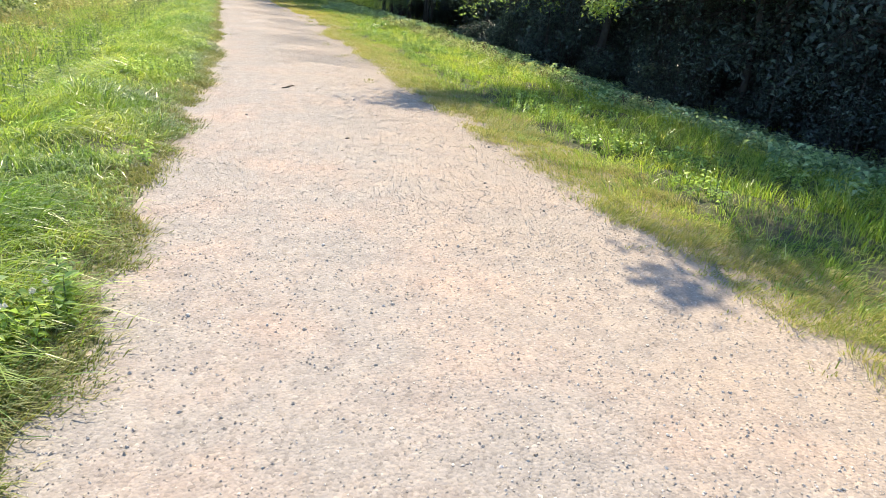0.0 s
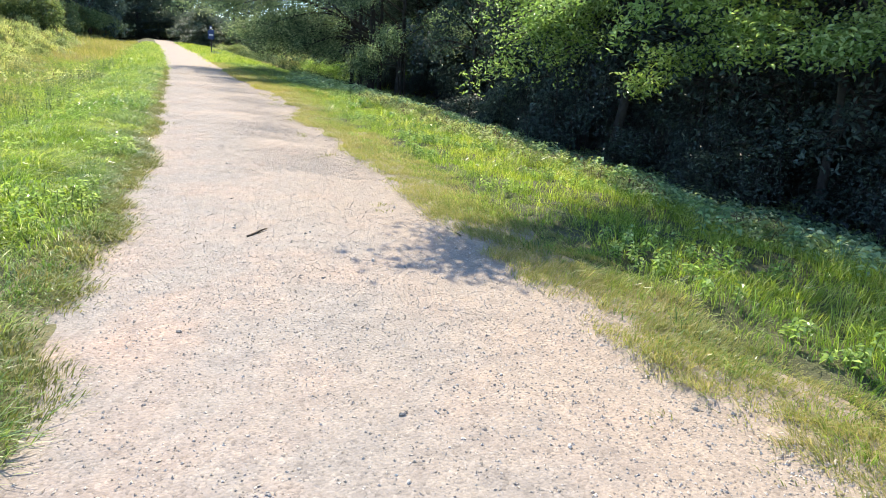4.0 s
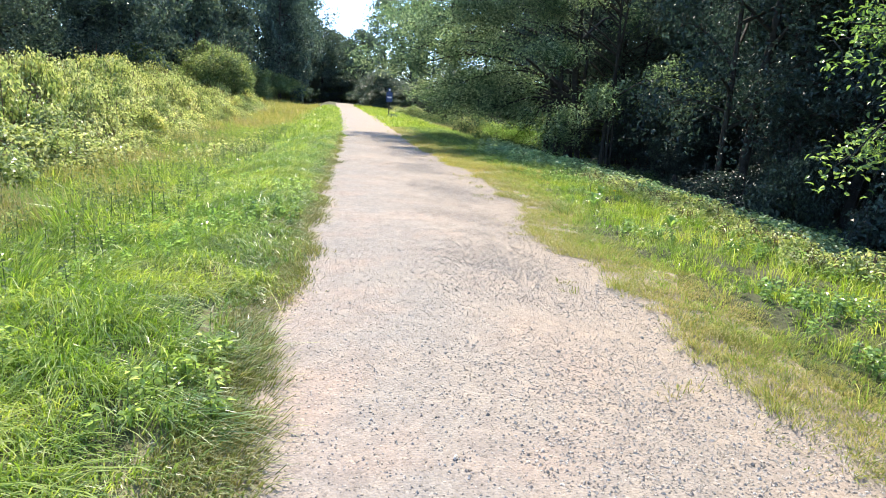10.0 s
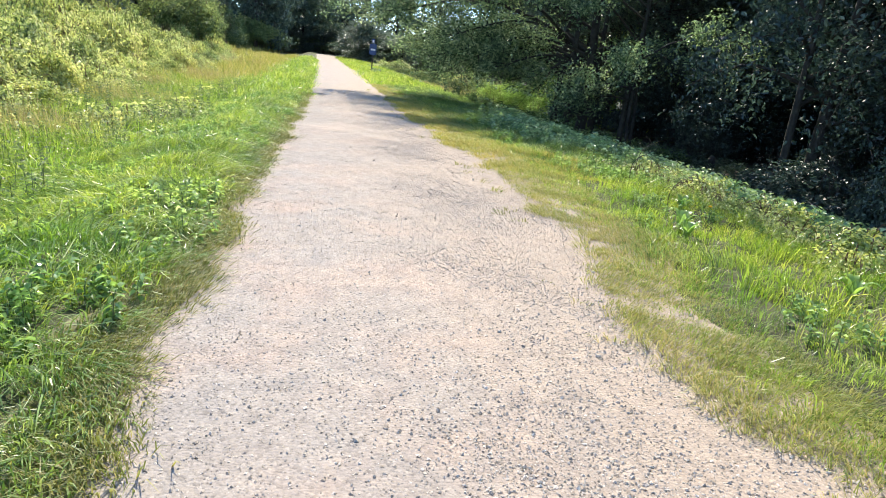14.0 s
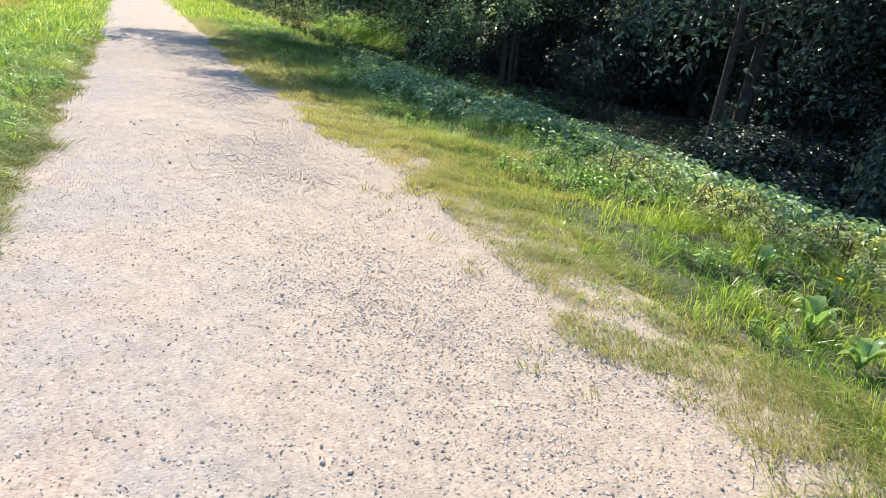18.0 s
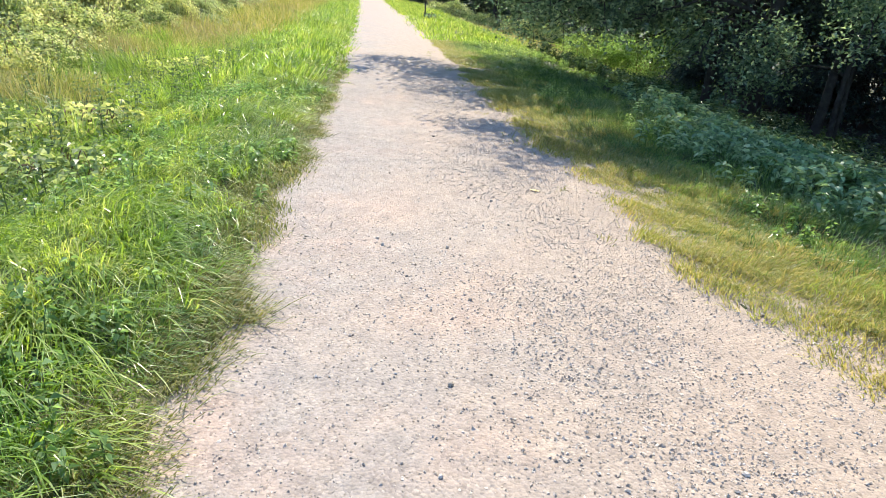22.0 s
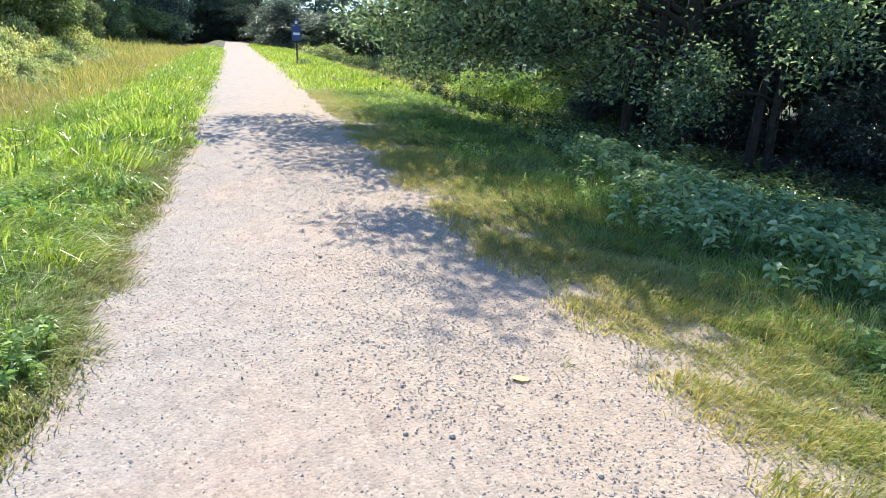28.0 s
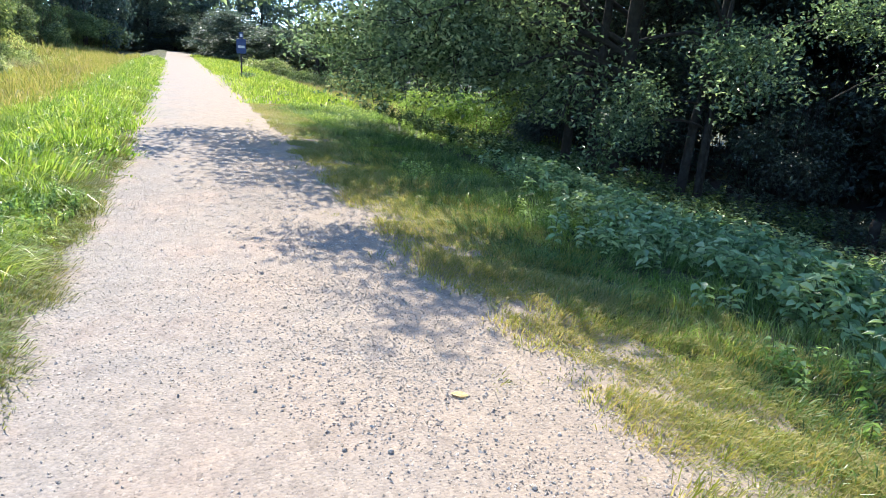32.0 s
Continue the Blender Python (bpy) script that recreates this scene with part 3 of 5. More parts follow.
for x in np.arange(-22, 24, 4.6):
    spots.append((x, 134 + rng.uniform(-2, 2) + (22 if -4 < x < 9 else 0)))
for y in (64, 74, 84):
    spots.append((22 + rng.uniform(-1, 2), y))
low_spots = []
for y in np.arange(94, 130, 5.5):
    low_spots += [(7.6 + rng.uniform(0, 1.5) - (y > 104) * 1.5, y), (12.5 + rng.uniform(0, 2), y + 2), (18 + rng.uniform(0, 2), y + 1)]
for k, (x, y) in enumerate(spots):
    m = placed(x, y, rng.uniform(0, 360), rng.uniform(1.0, 1.3), rng.uniform(1.1, 1.45) * (0.62 if y > 150 else 1.0))
    if k < 3:
        far[k].matrix_basis = m
    else:
        copy_thing(far[k % 3], m)
for k, (x, y) in enumerate([(16.5, 57), (19.5, 61), (17.5, 66), (21, 55), (15.5, 74), (13.0, 80), (19, 72), (23, 66)]):
    copy_thing(middle[k % 2], placed(x, y, k * 75, 1.1, 1.1 + 0.1 * (k % 3)))
left_trees = [tree("broadleaf_tree", 61 + i, 12.0, 0.2, random_limbs(80 + i, 32, 0.8, 11.5, 3.6, 1.1), 19000, 0.145, M_LEAF_FAR, "leafy green tree standing behind the bramble bank", 0.9, group="trees behind the brambles") for i in range(2)]
k = 0
for y in np.arange(22, 62, 5.0):
    for x, dy in ((-17.0, 0.0), (-22.5, 2.6)):
        m = placed(x - rng.uniform(0, 1.5), y + dy, rng.uniform(0, 360), rng.uniform(1.0, 1.2), rng.uniform(1.0, 1.3))
        if k < 2:
            left_trees[k].matrix_basis = m
        else:
            copy_thing(left_trees[k % 2], m)
        k += 1
low_spots += [(7.0, 91), (10.5, 87), (14.2, 84.5), (18, 80), (21.5, 75), (17, 88)]
for k, (x, y) in enumerate(low_spots):
    copy_thing(dusk, placed(x, y, rng.uniform(0, 360), rng.uniform(0.75, 0.95), rng.uniform(0.65, 0.85)))

for k, (x, y) in enumerate([(-2.6, 124), (1.0, 127), (4.4, 123.5), (-6.0, 128), (-4.4, 119), (-1.0, 120), (2.2, 119), (5.6, 118), (7.6, 121), (2.8, 131), (-0.8, 133)]):
    copy_thing(far[k % 3] if k % 2 else dusk, placed(x, y, k * 100, 0.95, 0.72 + 0.06 * (k % 3)))

# the great tree whose limbs reach over the path, and the trees before it
big = tree("overhanging_tree", 101, 10.5, 0.2,
           [(z0, ex + 0.8, ey + 1.6, ez, sag) for z0, ex, ey, ez, sag in [(2.2, -6.0, -1.0, 2.5, 0.4), (2.8, -6.8, 0.5, 3.2, 0.5), (3.4, -7.4, -0.4, 3.8, 0.4), (2.6, -5.6, 1.2, 3.0, 0.4), (3.0, -8.6, 1.6, 4.2, 0.4), (3.6, -9.4, 0.2, 4.6, 0.3), (4.5, -8.0, -1.5, 5.2, 0.3), (3.2, -7.4, -3.2, 4.6, 0.4),
            (5.5, -7.0, 2.0, 7.0, 0.3), (6.5, -5.2, -1.5, 8.0, 0.2), (7.5, -3.5, 2.0, 9.5, 0.2), (2.5, -3.2, -3.0, 2.6, 0.8), (5.0, 3.0, 1.0, 6.5, 0.3), (8.0, 1.5, -1.5, 10, 0), (5.0, -6.5, 3.5, 5.5, 0.5),
            (2.8, 2.5, -2.5, 3.5, 0.6), (7.0, -4.5, 0.0, 7.5, 0.2), (5.2, -9.0, 3.4, 5.9, 0.2), (4.8, -7.7, -1.2, 5.6, 0.2), (4.4, -8.2, 1.0, 5.4, 0.2), (7.0, -5.0, -2.6, 8.0, 0.1), (7.4, -6.0, 0.6, 8.2, 0.1), (6.8, -3.2, 3.2, 8.4, 0.1), (2.6, -6.3, -0.6, 3.0, 0.4), (2.8, -5.2, -1.9, 2.9, 0.4), (2.6, -4.4, -0.7, 2.8, 0.4), (3.0, -6.9, 0.9, 3.3, 0.4), (2.8, -5.6, 0.3, 2.9, 0.4), (2.4, -3.9, -2.2, 2.7, 0.4), (2.9, -5.9, -2.0, 3.4, 0.4), (2.4, -5.6, -0.8, 2.4, 0.3), (2.4, -5.0, 0.2, 2.2, 0.3), (2.2, -4.2, -1.6, 2.2, 0.3), (2.4, -6.1, 0.3, 2.6, 0.3), (2.2, -3.4, -0.6, 2.1, 0.3), (2.2, -4.8, 1.4, 2.3, 0.3), (2.2, -3.0, -2.4, 2.3, 0.3), (2.4, -5.9, -1.6, 2.7, 0.3)]], 42000, 0.112, M_LEAF_MID,
           "dark spreading broadleaf tree with limbs reaching low over the path", 0.62, 4, floor=1.45)
big.matrix_basis = placed(10.4, 35.4)
near = tree("overhanging_tree", 103, 9.5, 0.15,
            [(z0 + 0.15, ex - 0.3, ey, ez + 0.15, sag) for z0, ex, ey, ez, sag in [(3.2, -3.9, -1.3, 3.3, 0.3), (3.4, -3.3, -1.6, 3.7, 0.4), (3.2, -3.7, -1.0, 2.8, 0.3), (3.4, -2.6, -1.7, 3.6, 0.4), (3.0, -3.8, -0.7, 3.1, 0.6), (3.0, -3.4, 0.2, 3.9, 0.6), (2.4, -3.0, -1.3, 2.9, 0.5), (4.6, -7.0, -5.7, 5.4, 0.2), (4.6, -7.8, -5.5, 5.6, 0.1), (4.6, -7.6, -4.9, 5.5, 0.1), (4.2, -6.2, -5.6, 5.0, 0.2), (5.0, -5.2, -4.9, 5.6, 0.2), (4.0, -3.9, -4.7, 4.8, 0.2), (5.0, -7.1, -5.0, 5.7, 0.1), (4.8, -5.8, -4.2, 5.5, 0.1), (4.6, -4.7, -5.3, 5.6, 0.1), (6.5, -3.5, -1.0, 7.5, 0.2), (7.5, -2.2, 1.5, 9, 0)]], 26000, 0.092, M_LEAF_LIGHT,
            "young broadleaf tree with bright hanging sprays over the verge", 0.42, 1, fine=True, slim=0.5)
near.matrix_basis = placed(11.3, 17.3)
young = tree("overhanging_tree", 109, 7.5, 0.1,
             [(z0 + 0.3, ex, ey, ez + 0.35, sag) for z0, ex, ey, ez, sag in [(2.2, -3.4, -0.4, 2.9, 0.5), (2.8, -3.8, 0.9, 3.6, 0.5), (2.5, -2.6, -1.6, 3.0, 0.6), (3.2, -2.8, -0.2, 4.2, 0.4), (4.0, -2.0, 1.5, 5.0, 0.3), (3.0, -3.0, 2.0, 2.6, 0.7)]], 9000, 0.1, M_LEAF_LIGHT,
             "young broadleaf tree with sparse sunlit leaves at the wood edge", 0.4, 1, fine=True, slim=0.5)
young.matrix_basis = placed(11.4, 11.4)
# Tree added to shade the verge; its limbs hang above the view.
over = tree("overhanging_tree", 111, 8.5, 0.16,
            [(5.0, -6.4, -0.6, 6.1, 0.1), (5.2, -5.6, 0.7, 6.5, 0.1), (5.0, -6.6, 1.9, 6.3, 0.1), (5.0, -6.2, 3.7, 6.3, 0.1), (5.2, -4.2, -0.9, 6.5, 0.1), (5.0, -6.9, 0.5, 6.2, 0.1),
             (5.4, -3.2, 0.3, 6.9, 0.1), (5.0, -6.6, -1.5, 6.4, 0.1), (5.0, -4.6, -1.9, 6.3, 0.1), (5.0, -6.2, -2.9, 6.5, 0.1), (5.2, -5.0, -3.3, 6.5, 0.1), (5.2, -3.6, -3.1, 6.5, 0.1), (5.0, -5.8, -4.1, 6.7, 0.1)], 24000, 0.125, M_LEAF,
            "broadleaf tree added to shade the ground, high limbs only", 0.6, 2, floor=4.4)
over.matrix_basis = placed(12.2, 9.4)
# Copy added to shade the undergrowth below the great tree.
copy_thing(over, placed(14.6, 45.6, 8, 1.0, 0.9))
# Tree added for the shadow near the start; its limbs stay unseen.
high = tree("overhanging_tree", 113, 8.5, 0.15,
            [(5.4, -9.0, 1.2, 7.0, 0.1), (5.6, -8.0, 1.3, 7.1, 0.1), (5.4, -6.6, 1.6, 7.2, 0.1), (5.6, -6.8, 2.8, 7.2, 0.1), (5.4, -6.0, 4.0, 7.2, 0.1), (5.6, -5.4, 0.4, 7.4, 0.1), (5.4, -4.8, 2.2, 7.4, 0.1)], 8500, 0.11, M_LEAF,
            "slim broadleaf tree added for its shadow, long limbs above the view", 0.36, 1, floor=4.6)
high.matrix_basis = placed(12.5, 7.2)
tall = tree("overhanging_tree", 107, 9.0, 0.11,
            [(z0, ex + 0.5, ey - 1.6, ez, sag) for z0, ex, ey, ez, sag in [(6.0, -7.6, 0.0, 7.0, 0.1), (6.2, -7.0, 0.7, 7.2, 0.1), (6.4, -5.6, -0.8, 7.4, 0.1), (6.4, -5.0, -2.0, 7.6, 0.1), (6.2, -4.4, -3.4, 7.4, 0.1), (4.2, -7.8, -0.2, 5.4, 0.2), (4.6, -7.3, -0.6, 5.6, 0.1), (6.0, -4.2, -1.0, 7.4, 0.1), (5.8, -5.4, 1.4, 7.4, 0.1), (6.4, -3.0, -3.0, 7.2, 0.1), (4.8, -6.4, -0.9, 6.2, 0.2), (3.4, -5.4, -1.4, 4.6, 0.5), (2.2, -2.6, -1.8, 2.6, 0.7), (2.0, -3.0, 0.8, 2.2, 0.7), (5.6, -3.5, 0.5, 7.0, 0.2), (6.5, 2, 1, 8, 0), (1.6, -2.2, 1.6, 1.6, 0.6), (3, 2, -2, 4, 0.5)]], 42000, 0.095, M_LEAF_MID,
            "dark broadleaf tree leaning out of the wood", 0.55, 3, floor=0.8)
tall.matrix_basis = placed(11.3, 34.2)

# ------------------------------------------------------------ bramble banks and bushes
def bramble(seed, r, h, n, leaf, material, name, label, category="bush", canes_of=None, hubs=15):
    """A mound of arching canes under a loose shell of leaves."""
    rng = np.random.default_rng(seed)
    root = tagged(new(name), label, category)
    canes = []
    for _ in range(26):
        a, q = rng.uniform(0, 2 * np.pi), rng.uniform(0.1, 0.7)
        o = np.array([math.cos(a), math.sin(a), 0]) * r * q
        e = o + np.array([math.cos(a + rng.normal() * 0.5), math.sin(a + rng.normal() * 0.5), 0]) * r * rng.uniform(0.3, 0.6)
        e[2] = h * rng.uniform(0.05, 0.5)
        t = np.linspace(0, 1, 7)[:, None]
        p = o + (e - o) * t
        p[:, 2] = e[2] * t[:, 0] + np.sin(np.pi * t[:, 0]) * h * rng.uniform(0.5, 1.05) * (1 - q * 0.5) - 0.1 * (1 - t[:, 0])
        canes.append(tube(p, np.linspace(0.012, 0.004, 7), 4))
    v, q = joined(canes)
    piece("cane_tangle", mesh_of("cane_tangle", v, q, canes_of or M_CANE), root, kind="stuff")
    k = hubs
    a, u = rng.uniform(0, 2 * np.pi, k), np.sqrt(rng.uniform(0, 1, k)) * 0.85
    rad = np.minimum(r * 0.38, h * 0.55) * rng.uniform(0.4, 1.15, k)
    top = h * (1 - 0.55 * u ** 2) * rng.uniform(0.55, 1.08, k)
    cz = np.maximum(top - rad, rad * 0.2) * np.where(rng.uniform(0, 1, k) < 0.3, 0.5, 1.0)
    hub = np.stack([np.cos(a) * u * r, np.sin(a) * u * r, cz], -1)
    ns = n // 10
    pick = rng.choice(k, ns, p=rad ** 2 / np.sum(rad ** 2))
    d = unit(rng.normal(size=(ns, 3)) + [0, 0, 0.45])
    out = np.where(rng.uniform(0, 1, ns) < 0.25, rng.uniform(0.35, 0.65, ns), rng.uniform(0.78, 1.08, ns)) + (rng.uniform(0, 1, ns) < 0.2) * rng.uniform(0, 0.5, ns) ** 1.3
    at = hub[pick] + d * (rad[pick] * out)[:, None] * [1.15, 1.15, 0.95]
    face = unit(d * 0.75 + [0, 0, 0.42] + rng.normal(size=(ns, 3)) * 0.3)
    c = np.repeat(at, 10, 0) + rng.normal(size=(ns * 10, 3)) * leaf * [1.15, 1.15, 0.75]
    nr = np.repeat(face, 10, 0) + rng.normal(size=c.shape) * 0.2
    ok = c[:, 2] > -0.05
    c, nr = c[ok], nr[ok]
    v, f = leaves(rng, c, nr, leaf, leaf * 0.72, fine=leaf < 0.095)
    piece("foliage", mesh_of("foliage", v, f, material), root, kind="stuff")
    return root


BL = "bramble thicket on the bank, sunlight put into its pale green leaves"
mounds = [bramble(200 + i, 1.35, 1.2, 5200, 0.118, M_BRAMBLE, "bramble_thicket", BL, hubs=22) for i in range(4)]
brng = np.random.default_rng(61)
k = 0
for x0, h0, w0 in ((-5.0, 0.6, 0.75), (-6.1, 1.1, 0.9), (-7.6, 1.5, 1.05), (-9.5, 1.7, 1.2), (-11.8, 1.9, 1.4)):
    y = 19.6 if x0 > -9 else 14.0
    while y < 66:
        y += brng.uniform(1.5, 2.5) * w0
        x = x0 + brng.uniform(-0.6, 0.6) - (0.7 if y < 24 and x0 > -7 else 0)
        if brng.uniform() < 0.1:
            continue
        h = h0 * brng.uniform(0.7, 1.35) * np.interp(y, [24, 34, 50], [1.2, 1.1, 1.0])
        m = placed(x, y, brng.uniform(0, 360), w0 * brng.uniform(0.8, 1.15), h)
        if k < 4:
            mounds[k].matrix_basis = m
        else:
            copy_thing(mounds[k % 4], m)
        k += 1
bush = bramble(220, 2.8, 4.6, 13000, 0.17, M_BUSH, "round_bush", "large rounded green bush beyond the bramble bank")
bush.matrix_basis = placed(-7.8, 61, 0, 1.05, 1.05)
copy_thing(bush, placed(-9.8, 70, 90, 1.0, 1.2))
copy_thing(bush, placed(-13.5, 62, 200, 0.9, 0.85))
for k, (x, y) in enumerate([(-5.2, 104), (-6.8, 96), (-8.6, 88), (-9.6, 80), (-12.5, 84), (-13.5, 92), (-11.0, 100), (-8.5, 108)]):
    copy_thing(bush, placed(x, y, k * 110, 0.95, 0.8 + 0.1 * (k % 3)))
for k, x in enumerate((-3.5, 0.5, 4.0, 7.5)):
    copy_thing(bush, placed(x, 119 + k % 2 * 2, k * 70, 0.9, 0.7))
for k, (x, y) in enumerate([(26, 1), (26.5, 8), (26, 15), (27, 22), (27, 29), (26, 36), (23, 43), (19, 50), (23, -6), (17, -10)]):
    copy_thing(bush, placed(x, y, k * 50, 1.7, 1.3))
low = bramble(230, 1.6, 1.3, 5000, 0.12, M_BRAMBLE, "low_bush", "low yellow-green bush in the open clearing")
low.matrix_basis = placed(10.5, 71)
copy_thing(low, placed(8.0, 74, 50, 1.2, 1.0))
copy_thing(low, placed(13.0, 66, 150, 1.3, 1.3))
lit = bramble(240, 2.0, 2.3, 7500, 0.1, M_LEAF_LIGHT, "undergrowth_bush", "leafy hazel-like undergrowth lit from behind under the trees")
lit.matrix_basis = placed(12.6, 45.5, 0, 0.9, 1.0)
copy_thing(lit, placed(10.7, 46.6, 120, 0.8, 0.72))
copy_thing(lit, placed(15.0, 46.5, 70, 1.2, 1.3))
dark = bramble(245, 1.5, 2.6, 6500, 0.12, M_LEAF, "dark_shrub", "dense shrub under the trees, shade put into its dark leaves", canes_of=M_BARK)
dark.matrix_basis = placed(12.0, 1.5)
# The last six are added to close sunlit gaps behind the trunks.
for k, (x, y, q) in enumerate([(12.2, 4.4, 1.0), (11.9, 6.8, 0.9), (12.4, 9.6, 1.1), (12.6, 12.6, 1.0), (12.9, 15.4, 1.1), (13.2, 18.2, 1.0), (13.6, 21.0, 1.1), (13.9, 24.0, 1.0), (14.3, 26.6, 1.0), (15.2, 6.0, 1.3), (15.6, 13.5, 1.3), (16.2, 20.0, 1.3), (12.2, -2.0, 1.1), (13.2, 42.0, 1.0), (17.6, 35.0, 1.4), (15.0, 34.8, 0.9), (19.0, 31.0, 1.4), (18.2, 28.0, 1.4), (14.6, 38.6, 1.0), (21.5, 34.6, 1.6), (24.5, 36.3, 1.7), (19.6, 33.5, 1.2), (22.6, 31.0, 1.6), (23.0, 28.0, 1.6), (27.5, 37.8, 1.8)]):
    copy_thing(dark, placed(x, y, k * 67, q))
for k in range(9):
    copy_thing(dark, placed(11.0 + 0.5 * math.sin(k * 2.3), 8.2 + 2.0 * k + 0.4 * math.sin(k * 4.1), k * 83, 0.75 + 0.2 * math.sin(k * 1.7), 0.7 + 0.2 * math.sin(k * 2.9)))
shade = bramble(250, 1.3, 1.0, 4200, 0.085, M_NETTLE, "undergrowth_bush", "dark shaded bramble undergrowth at the foot of the trees")
shade.matrix_basis = placed(9.0, 39.0, 0, 1.0, 0.5)
for k, (x, y, q) in enumerate([(8.6, 39.6, 0.9), (9.8, 38.2, 1.0), (9.2, 41.6, 0.9), (10.4, 40.8, 1.1), (10.2, 36.0, 1.0), (11.4, 38.8, 1.0)]):
    copy_thing(shade, placed(x + 0.5, y, k * 67, q * 1.2, 0.6 * q))
for k, (x, y, s) in enumerate([(8.2, 41.3, 0.9), (9.6, 34.6, 1.0), (10.0, 31.5, 1.0), (10.4, 28.0, 1.0), (11, 24.5, 0.9), (11.2, 20.5, 0.9), (10.8, 14.5, 0.9), (10.6, 11, 0.9), (10.8, 7.5, 1.0), (10.6, 3.5, 1.0)]):
    copy_thing(shade, placed(x + 0.5 * math.sin(k * 5.1), y + 0.9 * math.sin(k * 3.3), k * 61, s * 1.1, s * (0.55 if y < 26 else 0.7 if y < 38 else 0.45)))
    copy_thing(shade, placed(x + 0.3 + 0.5 * math.sin(k * 2.7), y + 1.7, k * 97, s * 0.95, s * (0.4 if y < 26 else 0.5 if y < 38 else 0.35)))


pale = bramble(260, 0.6, 0.42, 1700, 0.085, M_BRAMBLE, "pale_weed_clump", "low clump of pale broad-leaved weeds in the ditch grass", "weeds")
pale.matrix_basis = placed(-1.65, 26.2)
for k, (x, y, q) in enumerate([(-1.45, 28.4, 0.9), (-2.3, 25.3, 0.8), (-2.6, 27.2, 1.0), (-1.9, 29.6, 0.8)]):
    copy_thing(pale, placed(x, y, k * 80, q))

# ------------------------------------------------------------ grass and weeds
def scatter(rng, n, x_of, y0, y1):
    """Tussocks: points along the verge, thicker near the walk."""
    y = rng.uniform(y0, y1, n)
    return x_of(y, rng.uniform(0, 1, n)), y


def tussocks(seed, x, y, per, spread, height, width, lean, drift=(0.0, 0.0), edge=None, bend=(0.4, 1.05), comb=0.7):
    """Tufts of blades that lie over together, patch by patch. edge: distance from the path at which they reach full height."""
    rng = np.random.default_rng(seed)
    n = len(x)
    tall = height * rng.uniform(0.6, 1.3, n) * (1 + 0.4 * wob(x, y, 0.9, 9) + 0.45 * wob(x, y, 2.6, 10))
    if edge is not None:
        tall *= np.interp(edge(x, y), [0.0, 0.15, 0.3, 0.7], [0.15, 0.45, 0.75, 1.0])
    hs = np.repeat(tall, per)
    phi = 3.0 * wob(x, y, 0.55, 11) - 1.3
    dirn = np.repeat(np.stack([np.cos(phi), np.sin(phi)], -1) * comb + rng.normal(size=(n, 2)) * 0.28 + drift, per, 0)
    off = rng.normal(size=(n * per, 2)) * spread
    bx, by = np.repeat(x, per) + off[:, 0], np.repeat(y, per) + off[:, 1]
    hh = hs * rng.uniform(0.55, 1.15, n * per)
    ln = (off / spread * 0.5 + dirn + rng.normal(size=(n * per, 2)) * 0.2) * (hh * lean)[:, None]
    base = np.stack([bx, by, surface(bx, by) - 0.01], -1)
    return (arched if bend[0] < 0.3 else blades)(rng, base, hh, width * rng.uniform(0.6, 1.3, n * per), ln, rng.uniform(*bend, n * per))


def from_left(x, y):
    return left_edge(y) - x


def from_right(x, y):
    return (x - right_edge(y) - 0.15) * np.interp(y, [20, 24], [0.9, 0.42])


def grass(name, data, material, label):
    v, f = data
    return tagged(piece(name, mesh_of(name, v, f, material)), label, "grass", kind="stuff")


rng = np.random.default_rng(77)
x, y = scatter(rng, 7600, lambda y, u: left_edge(y) - 0.1 - 2.65 * u, 0.2, 31)
lush = np.interp(y, [16, 20], [0.75, 0.45]) + 0.8 * wob(x, y, 0.7, 57) + 0.5 * wob(x, y, 1.9, 59) > left_edge(y) - x
LONG = "long lush green grass lying over on the verge"
grass("verge_grass", tussocks(1, x[~lush], y[~lush], 32, 0.06, 0.2, 0.0068, 1.15, (0.0, -0.15), from_left, (0.0, 0.85)), M_GRASS, LONG)
grass("verge_grass", tussocks(18, x[lush], y[lush], 36, 0.06, 0.17, 0.0062, 0.95, (-0.05, -0.15), from_left, (0.0, 0.85), 0.6), M_GRASS_LUSH, "dark glossy grass matted along the path edge")
x, y = scatter(rng, 3600, lambda y, u: left_edge(y) + 0.04 - 2.6 * u, 31, 75)
grass("verge_grass", tussocks(2, x, y, 16, 0.12, 0.26, 0.018, 0.8, (0, 0), from_left), M_GRASS, "long lush green grass along the far verge")
x, y = scatter(rng, 6500, lambda y, u: left_edge(y) - 2.2 - 5.2 * u, 2, 40)
keep = wob(x, y, 0.45, 3) + (left_edge(y) - x - 4.2) * 0.25 > 0.25
grass("meadow_grass", tussocks(3, x[keep], y[keep], 16, 0.1, 0.38, 0.008, 0.6), M_GRASS_DRY, "tall dry meadow grass in the hollow")
grass("meadow_grass", tussocks(13, x[~keep], y[~keep], 20, 0.09, 0.36, 0.008, 0.9), M_GRASS, "tall green meadow grass in the hollow")
x, y = scatter(rng, 2600, lambda y, u: left_edge(y) - 2.2 - 4.0 * u, 40, 90)
grass("meadow_grass", tussocks(4, x, y, 10, 0.16, 0.42, 0.02, 0.5), M_GRASS_DRY, "tall dry meadow grass in the hollow far ahead")
x, y = scatter(rng, 2600, lambda y, u: left_edge(y) - 5.5 - 13.0 * u, 62, 122)
grass("meadow_grass", tussocks(14, x, y, 10, 0.3, 0.5, 0.045, 0.5), M_GRASS_DRY, "tall rough grass before the far trees")
